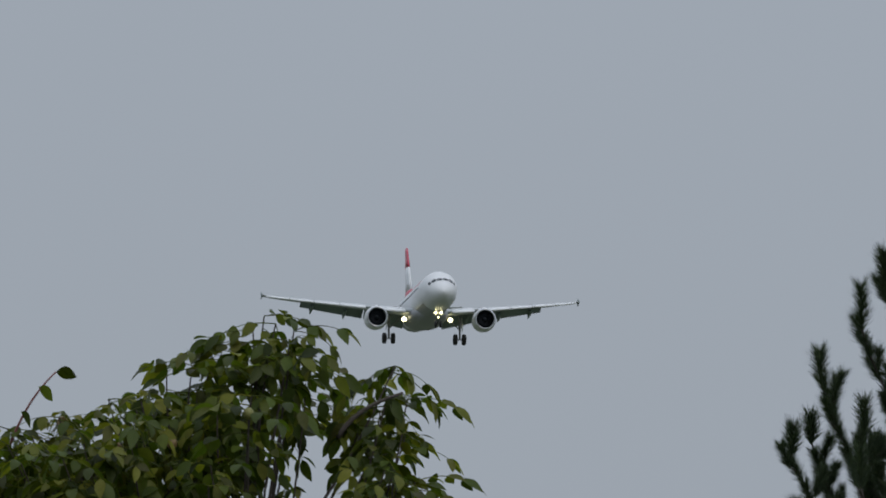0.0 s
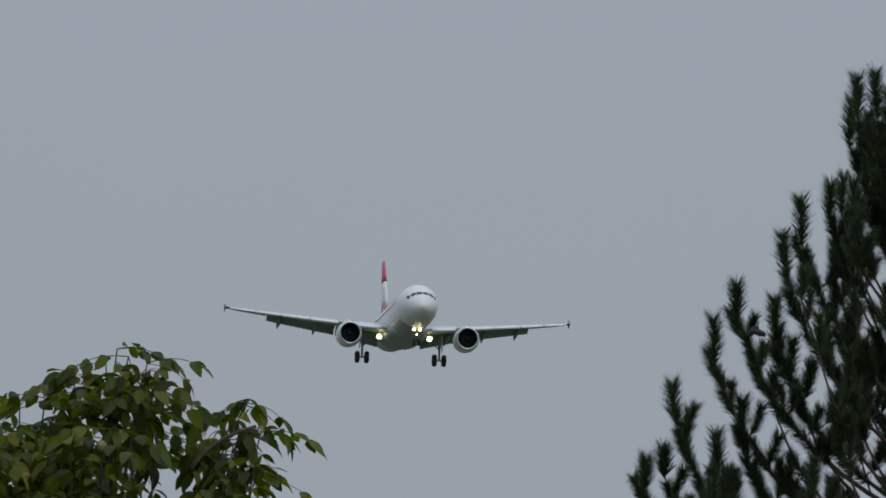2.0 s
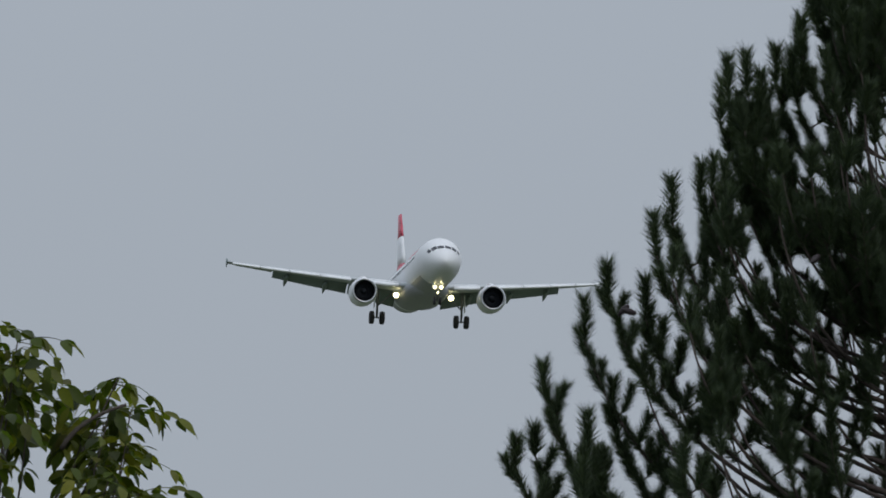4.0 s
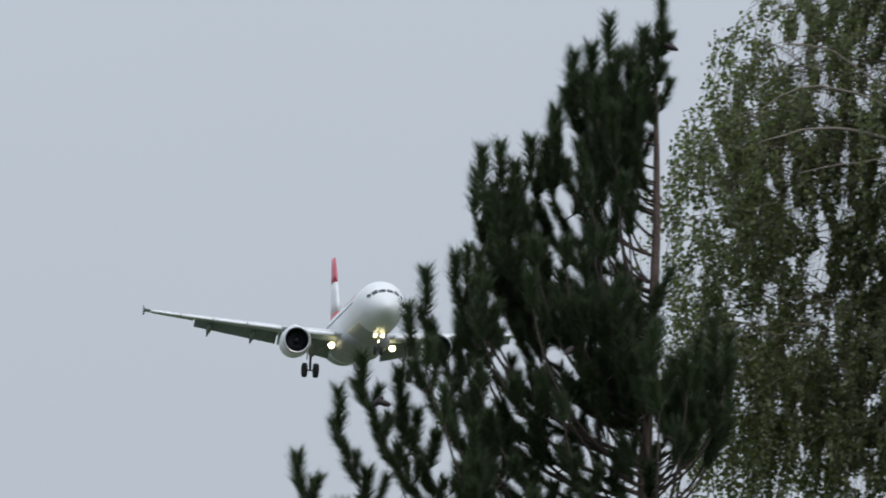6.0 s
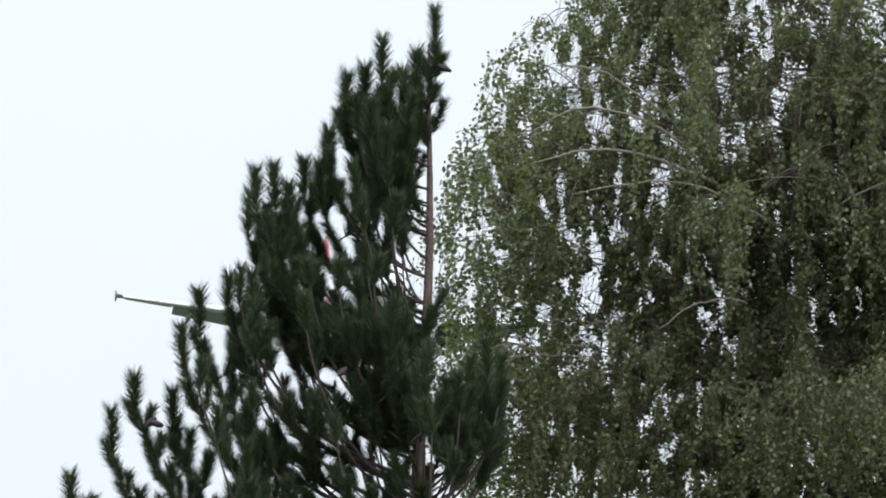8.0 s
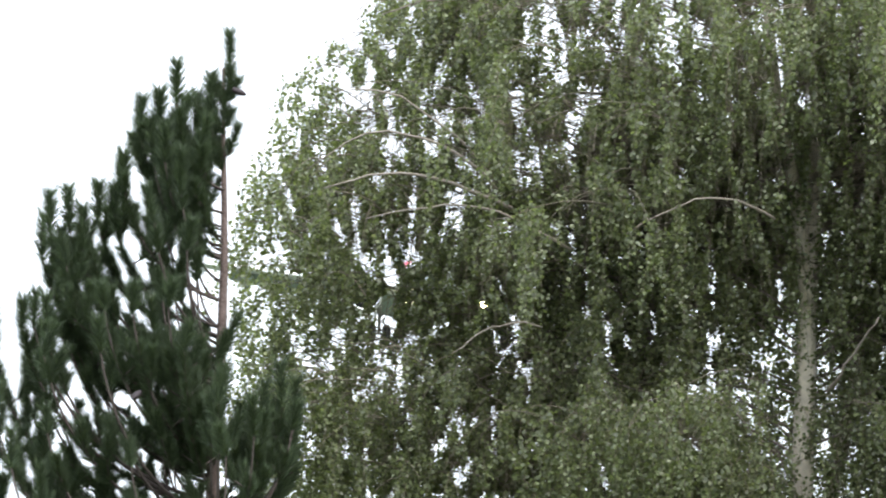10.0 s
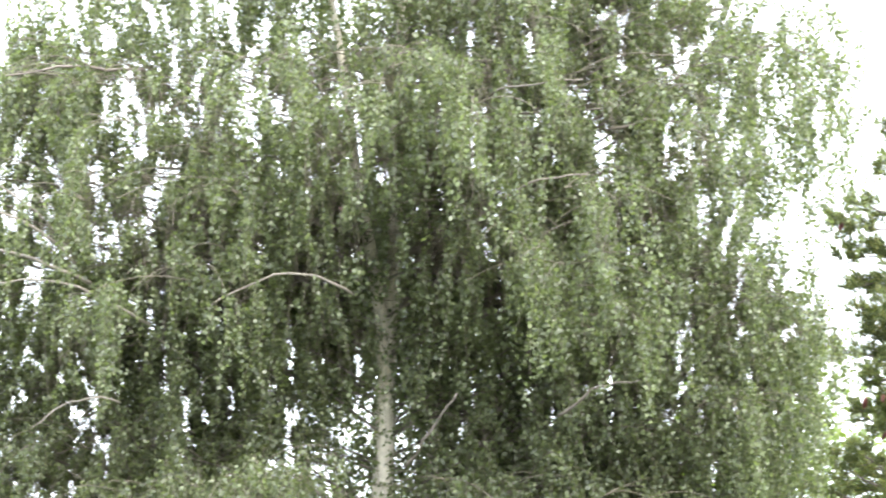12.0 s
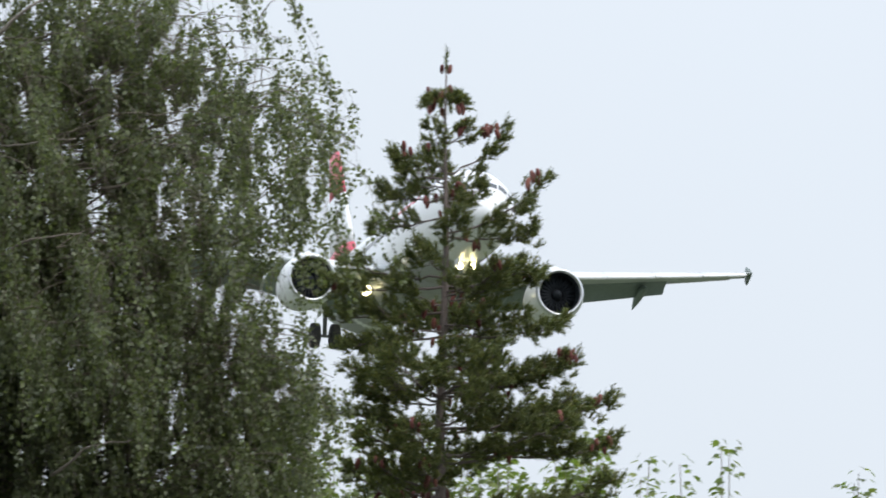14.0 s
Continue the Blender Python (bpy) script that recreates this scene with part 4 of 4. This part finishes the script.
def build_airliner():
    plane = root("airliner", pose(0, 0, 0), "white twin-jet airliner with red tail tip, wheels and flaps down", "airplane")
    g = Geo()
    ys = sorted(set([b[0] for b in BODY] + [7.5, 9, 12, 14, 16, 20, 22, 25.5, 28.5, 31.5]))
    g.add(*loft([body_ring(y) for y in ys]))
    body = part("fuselage", g, WHITE_PAINT, plane, "glossy white fuselage", True)
    # lower shell in a darker grey, a little proud of the white skin
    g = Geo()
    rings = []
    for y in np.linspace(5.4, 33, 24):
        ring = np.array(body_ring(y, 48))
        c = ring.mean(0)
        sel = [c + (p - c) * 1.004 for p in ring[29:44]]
        rings.append(sel)
    k = len(rings[0])
    g.add([p for r in rings for p in r], [(i * k + j, i * k + j + 1, (i + 1) * k + j + 1, (i + 1) * k + j) for i in range(len(rings) - 1) for j in range(k - 1)])
    part("belly_panel", g, BELLY_GREY, body, "belly in darker grey than the sides", True)
    # wing box fairing
    g = Geo()
    g.add(*loft([[(w * math.cos(a), y - 15, -1.55 + h * math.sin(a)) for a in (2 * math.pi * j / 20 for j in range(20))]
                 for y, w, h in [(10.6, 0.5, 0.3), (11.6, 1.5, 0.75), (13, 2.0, 0.95), (16, 2.15, 1.02), (19.5, 2.1, 1.0), (21.5, 1.5, 0.7), (22.6, 0.4, 0.25)]]))
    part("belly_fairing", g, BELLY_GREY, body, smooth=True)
    # red swoosh along the rear body below the fin
    for sx in (-1, 1):
        g = Geo()
        rings = []
        for y in np.linspace(30.2, 34.5, 10):
            ring = np.array(body_ring(y, 48))
            c = ring.mean(0)
            lo = 9 - int(4 * (y - 30.2) / 4.3)
            sel = ring[lo:12] if sx > 0 else ring[13:25 - lo]
            idx = np.linspace(0, len(sel) - 1, 6)
            pts = [c + (np.array([np.interp(q, range(len(sel)), sel[:, i]) for i in range(3)]) - c) * 1.006 for q in idx]
            rings.append(pts)
        g.add([p for r in rings for p in r], [(i * 6 + j, i * 6 + j + 1, (i + 1) * 6 + j + 1, (i + 1) * 6 + j) for i in range(9) for j in range(5)])
        part("tail_stripe", g, RED_PAINT, body, "red stripe on the rear body", True)
    # cockpit panes: pairs of corners on the nose, each a slightly proud plate
    ysb = [b[0] for b in BODY]

    def skin(x_frac, y, lift=1.012):
        w, c, h = (float(np.interp(y, ysb, [b[i] for b in BODY])) for i in (1, 2, 3))
        return (w * x_frac * lift, y - 15, c + h * math.sqrt(max(0, 1 - x_frac ** 2)) * lift)

    for sx in (-1, 1):
        for x0, x1, y0, y1 in ((0.04, 0.46, 1.16, 1.56), (0.51, 0.79, 1.22, 1.72), (0.83, 0.93, 1.42, 2.0)):
            g = Geo()
            quad = []
            for i in range(4):
                for j in range(4):
                    quad.append(skin(sx * (x0 + (x1 - x0) * i / 3), y0 + (y1 - y0) * j / 3 + 0.35 * (x0 + (x1 - x0) * i / 3) ** 2))
            g.add(quad, [(i * 4 + j, i * 4 + j + 1, i * 4 + j + 5, i * 4 + j + 4) for i in range(3) for j in range(3)])
            part("cockpit_window", g, DARK_GLASS, body, "dark cockpit pane", True)
    # cabin windows, one mesh shared
    win = Geo()
    win.add(*loft([[(dx, 0.115 * math.cos(a), 0.17 * math.sin(a)) for a in (2 * math.pi * j / 10 for j in range(10))] for dx in (-0.006, 0.006)]))
    wm = win.mesh("cabin_window", DARK_GLASS)
    for sx in (-1, 1):
        for k in range(36):
            ob = part("cabin_window", wm, DARK_GLASS, body)
            ob.location = (sx * 1.906, 7.6 + 0.535 * k - 15, 0.55)
            ob.rotation_euler = (0, -sx * 0.27, 0)
        # airline titles: plain bars, illegible
        for k, (y, ln) in enumerate(((8.2, 1.1), (9.6, 0.9), (10.8, 1.3), (12.4, 0.8), (13.5, 1.0))):
            g = Geo()
            arc = [(1.975 * k * sx * math.cos(a), 2.07 * k * math.sin(a)) for k, angles in ((1.003, (0.56, 0.66, 0.76)), (1.001, (0.76, 0.66, 0.56))) for a in angles]
            g.add(*loft([[(x, y + dy - 15, z) for x, z in arc] for dy in (0, ln)]))
            part("title_bar", g, RED_PAINT, body, "red lettering too small to read")
    # wings
    for sx in (-1, 1):
        stations = [1.2, 2.0, 4.0, 6.4, 9.0, 12.0, 14.5, 16.3, 16.9]
        secs = []
        for s in stations:
            y0, ch, z = wing_line(s)
            if 1.9 < s < 13:
                ch *= 0.80
            secs.append(airfoil(sx * s, y0, ch, z, 0.145 - 0.004 * s))
        wing = panel("wing", secs, WING_GREY, plane, "swept pale grey wing")
        # slats ahead of the edge, drooped
        for a, b in ((2.5, 5.0), (6.5, 9.1), (9.15, 11.7), (11.75, 14.2), (14.25, 16.6)):
            secs = []
            for s in np.linspace(a, b, 4):
                y0, ch, z = wing_line(s)
                secs.append(airfoil(sx * s, y0 - 0.34, 0.24 * ch * 0.72 + 0.22, z - 0.17, 0.30, -0.45))
            panel("slat", secs, SLAT_WHITE, wing, "extended white leading-edge slat")
        # flaps, lowered
        for a, b in ((2.1, 6.3), (6.45, 12.9)):
            secs = []
            for s in np.linspace(a, b, 5):
                y0, ch, z = wing_line(s)
                secs.append(airfoil(sx * s, y0 + ch * 0.70, ch * 0.40, z - 0.012 * ch, 0.15, 0.46))
            panel("flap", secs, FLAP_GREY, wing, "lowered grey-green trailing flap")
        secs = []
        for s in (13.0, 14.5, 16.2):
            y0, ch, z = wing_line(s)
            secs.append(airfoil(sx * s, y0 + ch * 0.74, ch * 0.28, z - 0.01, 0.13, 0.05))
        panel("aileron", secs, WING_GREY, wing)
        # flap track fairings
        for s in (4.6, 8.3, 11.7):
            y0, ch, z = wing_line(s)
            yb = y0 + ch * 0.55
            ln = ch * 0.34 + 1.9
            path = [(sx * s, yb - 15 + ln * t, z - 0.22 - 0.05 * ch - 0.95 * max(0, t - 0.35) ** 1.2) for t in np.linspace(0, 1, 9)]
            g = Geo()
            g.add(*tube(path, [0.04, 0.15, 0.2, 0.22, 0.22, 0.2, 0.15, 0.09, 0.02], 9))
            part("flap_fairing", g, FLAP_GREY, wing, smooth=True)
        # tip fence
        y0, ch, z = wing_line(16.95)
        secs = [airfoil(0, 0, c, 0, 0.12) for c in (0.25, 1.0, 1.45, 1.0, 0.3)]
        rows = []
        for q, (dz, dy) in zip(secs, ((-0.40, 0.95), (-0.2, 0.5), (0.0, 0.1), (0.25, 0.55), (0.46, 1.15))):
            rows.append([(sx * 16.98 + p[2], y0 + dy + p[1], z + dz) for p in q])
        panel("wingtip_fence", rows, FLAP_GREY, wing, "dark grey wingtip fence")
        # engine
        engine = new("engine")
        engine.parent = plane
        engine.location = (sx * 5.75, 11.2 - 15, -2.12)
        tagged(engine, "white turbofan engine nacelle")
        prof = [(0.0, 1.02), (0.12, 1.12), (0.6, 1.22), (1.6, 1.24), (2.6, 1.15), (3.3, 1.02), (3.3, 0.95), (2.2, 0.95), (1.2, 0.93), (0.4, 0.90), (0.12, 0.93)]
        nn = 28
        ring = [[(r * math.cos(2 * math.pi * j / nn), y, r * math.sin(2 * math.pi * j / nn)) for j in range(nn)] for y, r in prof[1:]]
        g = Geo()
        g.add(*loft(ring[:7], False))
        part("nacelle", g, WHITE_PAINT, engine, "white engine cowl", True)
        # inner cowl split off and coloured dark for the shade inside the inlet
        g = Geo()
        g.add(*loft(ring[6:], False))
        part("inlet_duct", g, FAN_DARK, engine, "dark inlet duct", True)
        lip = [(0.13, 1.125), (0.02, 1.07), (0.0, 1.02), (0.03, 0.965), (0.14, 0.925)]
        g = Geo()
        g.add(*loft([[(r * math.cos(2 * math.pi * j / nn), y, r * math.sin(2 * math.pi * j / nn)) for j in range(nn)] for y, r in lip], False))
        part("inlet_lip", g, LIP_METAL, engine, "bare metal inlet lip", True)
        g = Geo()
        g.add(*loft([[(r * math.cos(2 * math.pi * j / nn), y, r * math.sin(2 * math.pi * j / nn)) for j in range(nn)] for y, r in ((0.95, 0.94), (1.0, 0.94))]))
        part("fan_backing", g, FAN_DARK, engine)
        g = Geo()
        for j in range(24):
            a = 2 * math.pi * j / 24
            c, s = math.cos(a), math.sin(a)
            v = [(c * r - s * w, 0.72 + yy, s * r + c * w) for r, w, yy in ((0.27, -0.03, 0), (0.27, 0.05, 0.12), (0.9, 0.10, 0.2), (0.9, -0.06, 0.02))]
            v += [(p[0], p[1] + 0.02, p[2]) for p in v]
            g.add(v, [(0, 1, 2, 3), (7, 6, 5, 4), (0, 4, 5, 1), (1, 5, 6, 2), (2, 6, 7, 3), (3, 7, 4, 0)])
        part("fan", g, FAN_DARK, engine, "dark fan blades")
        g = Geo()
        g.add(*tube([(0, 0.35, 0), (0, 0.42, 0), (0, 0.6, 0), (0, 0.85, 0)], [0.01, 0.1, 0.21, 0.28], 14))
        part("spinner", g, FAN_DARK, engine, smooth=True)
        g = Geo()
        g.add(*tube([(0, 2.8, 0), (0, 3.6, 0), (0, 4.4, 0), (0, 5.0, 0.02)], [0.7, 0.62, 0.42, 0.1], 18))
        part("exhaust_core", g, LIP_METAL, engine, smooth=True)
        # pylon
        g = Geo()
        g.add(*loft([[(sx * 5.75 + dx, y - 15, z) for dx in (-wd, wd)] + [(sx * 5.75 + dx, y - 15, z2) for dx in (wd, -wd)]
                     for y, z, z2, wd in ((11.9, -1.0, -1.06, 0.05), (12.8, -0.68, -1.2, 0.2), (14.4, -0.5, -1.3, 0.22), (17.5, -0.75, -1.5, 0.15), (18.6, -0.9, -1.0, 0.04))]))
        part("pylon", g, WHITE_PAINT, plane, "white engine pylon")
        # main gear
        gear = new("main_gear")
        gear.parent = plane
        gear.location = (sx * 3.795, 17.7 - 15, 0)
        tagged(gear, "lowered main landing gear with twin wheels")
        g = Geo()
        g.add(*tube([(0, 0, -0.9), (0, 0, -2.4), (0, 0, -2.41), (0, 0, -3.65)], [0.15, 0.15, 0.10, 0.10], 10))
        part("strut", g, GEAR_GREY, gear)
        g = Geo()
        g.add(*tube([(-sx * 1.35, 0.05, -1.35), (-sx * 0.05, 0, -2.55)], 0.065, 6))
        part("side_brace", g, GEAR_GREY, gear)
        g = Geo()
        g.add(*loft([[(sx * (0.20 + 0.05 * t), -0.35, -1.25 - 1.5 * t), (sx * (0.24 + 0.05 * t), -0.35, -1.25 - 1.5 * t), (sx * (0.24 + 0.05 * t), 0.45, -1.25 - 1.5 * t), (sx * (0.20 + 0.05 * t), 0.45, -1.25 - 1.5 * t)] for t in (0, 1)]))
        part("gear_door", g, WHITE_PAINT, gear)
        g = Geo()
        g.add(*tube([(-0.5, 0, -3.65), (0.5, 0, -3.65)], 0.07, 8))
        part("axle", g, GEAR_GREY, gear)
        for wx in (-0.465, 0.465):
            g = Geo()
            g.add(*wheel_shape(0.585, 0.42))
            ob = part("wheel", g, TYRE, gear, "black tyre", True)
            ob.location = (wx, 0, -3.65)
        # landing lamps under the wing root
        g = Geo()
        g.add(*tube([(0, 0, 0), (0, 0.10, 0), (0, 0.14, 0)], [0.25, 0.25, 0.1], 14))
        ob = part("landing_lamp", g, LAMP_GLOW, plane, "lit landing lamp")
        ob.location = (sx * 2.47, 15.0 - 15, -1.88)
        # tailplane
        secs = [airfoil(sx * s, 32.0 + 0.62 * s, 4.1 - 0.40 * s, 1.35 + 0.105 * s, 0.10) for s in (0.3, 1.0, 3.0, 5.0, 6.2)]
        panel("tailplane", secs, WING_GREY, plane, "pale grey tailplane")
    # fin in white, with red tip and red root
    def fin_section(t, grow=1.0):
        z = 1.9 + 6.15 * t
        y0 = 29.4 + 4.75 * t
        ch = 6.0 - 3.9 * t
        return [(p[2] * grow, p[1], z) for p in airfoil(0, y0, ch, 0, 0.11)]

    def fin_slab(name, a, b, mat, label):
        return panel(name, [fin_section(t) for t in np.linspace(a, b, 4)], mat, plane, label)

    fin = fin_slab("fin", 0.0, 0.20, RED_PAINT, "red base of the fin")
    g = Geo()
    g.add(*loft([fin_section(t) for t in np.linspace(0.203, 0.64, 4)]))
    part("fin_middle", g, WHITE_PAINT, fin, "white middle of the fin", True)
    g = Geo()
    g.add(*loft([fin_section(t) for t in np.linspace(0.643, 1.0, 4)]))
    part("fin_tip", g, RED_PAINT, fin, "red top of the fin", True)
    # nose gear
    gear = new("nose_gear")
    gear.parent = plane
    gear.location = (0, 5.07 - 15, 0)
    tagged(gear, "lowered nose gear with twin wheels and lamps")
    g = Geo()
    g.add(*tube([(0, 0, -1.7), (0, 0, -2.7), (0, 0, -2.71), (0, 0, -3.55)], [0.10, 0.10, 0.07, 0.07], 10))
    part("strut", g, GEAR_GREY, gear)
    g = Geo()
    g.add(*tube([(0, 0.1, -2.8), (0, 1.4, -1.8)], 0.05, 6))
    part("drag_brace", g, GEAR_GREY, gear)
    for wx in (-0.25, 0.25):
        g = Geo()
        g.add(*wheel_shape(0.38, 0.22))
        ob = part("wheel", g, TYRE, gear, "black tyre", True)
        ob.location = (wx, 0, -3.5)
        g = Geo()
        g.add(*loft([[(wx * 1.7 + dx, yy, zz) for dx in (-0.02, 0.02)] + [(wx * 1.7 + dx, yy + 0.9, zz) for dx in (0.02, -0.02)] for yy, zz in ((-0.6, -1.75), (-0.55, -2.4))]))
        part("gear_door", g, WHITE_PAINT, gear)
        g = Geo()
        g.add(*tube([(0, -0.12, 0), (0, 0, 0), (0, 0.05, 0)], [0.15, 0.15, 0.1], 14))
        ob = part("landing_lamp", g, LAMP_GLOW, gear, "lit landing lamp")
        ob.location = (wx * 1.2, -0.15, -2.32)
    g = Geo()
    g.add(*tube([(0, -0.1, 0), (0, 0, 0)], [0.08, 0.08], 12))
    ob = part("taxi_lamp", g, LAMP_GLOW, gear, "small lit taxi lamp")
    ob.location = (0, -0.15, -2.8)
    return plane


def wheel_shape(radius, width):
    prof = [(-0.5, 0.45), (-0.5, 0.80), (-0.42, 0.95), (-0.2, 1.0), (0.2, 1.0), (0.42, 0.95), (0.5, 0.80), (0.5, 0.45)]
    n = 22
    return loft([[(w * width, r * radius * math.cos(2 * math.pi * j / n), r * radius * math.sin(2 * math.pi * j / n)) for j in range(n)] for w, r in prof])


build_ground()
airliner = build_airliner()
build_pine()
build_birch()
build_fir()
build_walnut()
build_far_trees()

# seconds, place of the airliner, pitch, bank, heading
FLIGHT = [
    (0, -41.96, 1578.24, 108.08, -2.82, 0.80, 8.17),
    (0.5, -38.07, 1546.36, 106.48, -2.88, 1.35, 8.11),
    (1, -34.22, 1514.57, 104.77, -2.94, 1.78, 8.04),
    (1.5, -30.29, 1482.85, 102.97, -3.00, 2.12, 7.97),
    (2, -26.42, 1451.19, 101.11, -3.06, 2.38, 7.90),
    (4.5, -7.00, 1293.33, 92.96, -3.36, 2.77, 7.57),
    (5, -3.07, 1261.75, 91.68, -3.42, 2.74, 7.50),
    (5.5, 1.02, 1230.13, 90.41, -3.48, 2.69, 7.43),
    (6, 4.96, 1198.47, 89.02, -3.54, 2.62, 7.36),
    (6.5, 8.98, 1166.75, 87.60, -3.60, 2.55, 7.30),
    (7, 12.77, 1134.95, 86.00, -3.66, 2.48, 7.23),
    (7.5, 16.69, 1103.07, 84.06, -3.72, 2.41, 7.16),
    (10, 36.57, 941.86, 76.40, -4.02, 2.20, 6.82),
    (10.5, 40.47, 909.17, 74.82, -4.08, 2.20, 6.76),
    (11, 44.36, 876.30, 73.21, -4.14, 2.21, 6.69),
    (11.5, 48.23, 843.23, 71.56, -4.20, 2.22, 6.62),
    (12, 52.09, 809.95, 69.85, -4.26, 2.25, 6.55),
    (12.5, 55.92, 776.46, 68.10, -4.32, 2.27, 6.49),
    (13, 59.74, 742.72, 66.29, -4.38, 2.30, 6.42),
    (13.5, 63.54, 708.74, 64.46, -4.44, 2.33, 6.35),
    (14, 67.32, 674.50, 62.56, -4.51, 2.34, 6.28),
]


def motions():
    walk(airliner, [(t, pose(x, y, z, p, b, h)) for t, x, y, z, p, b, h in FLIGHT])


motions()
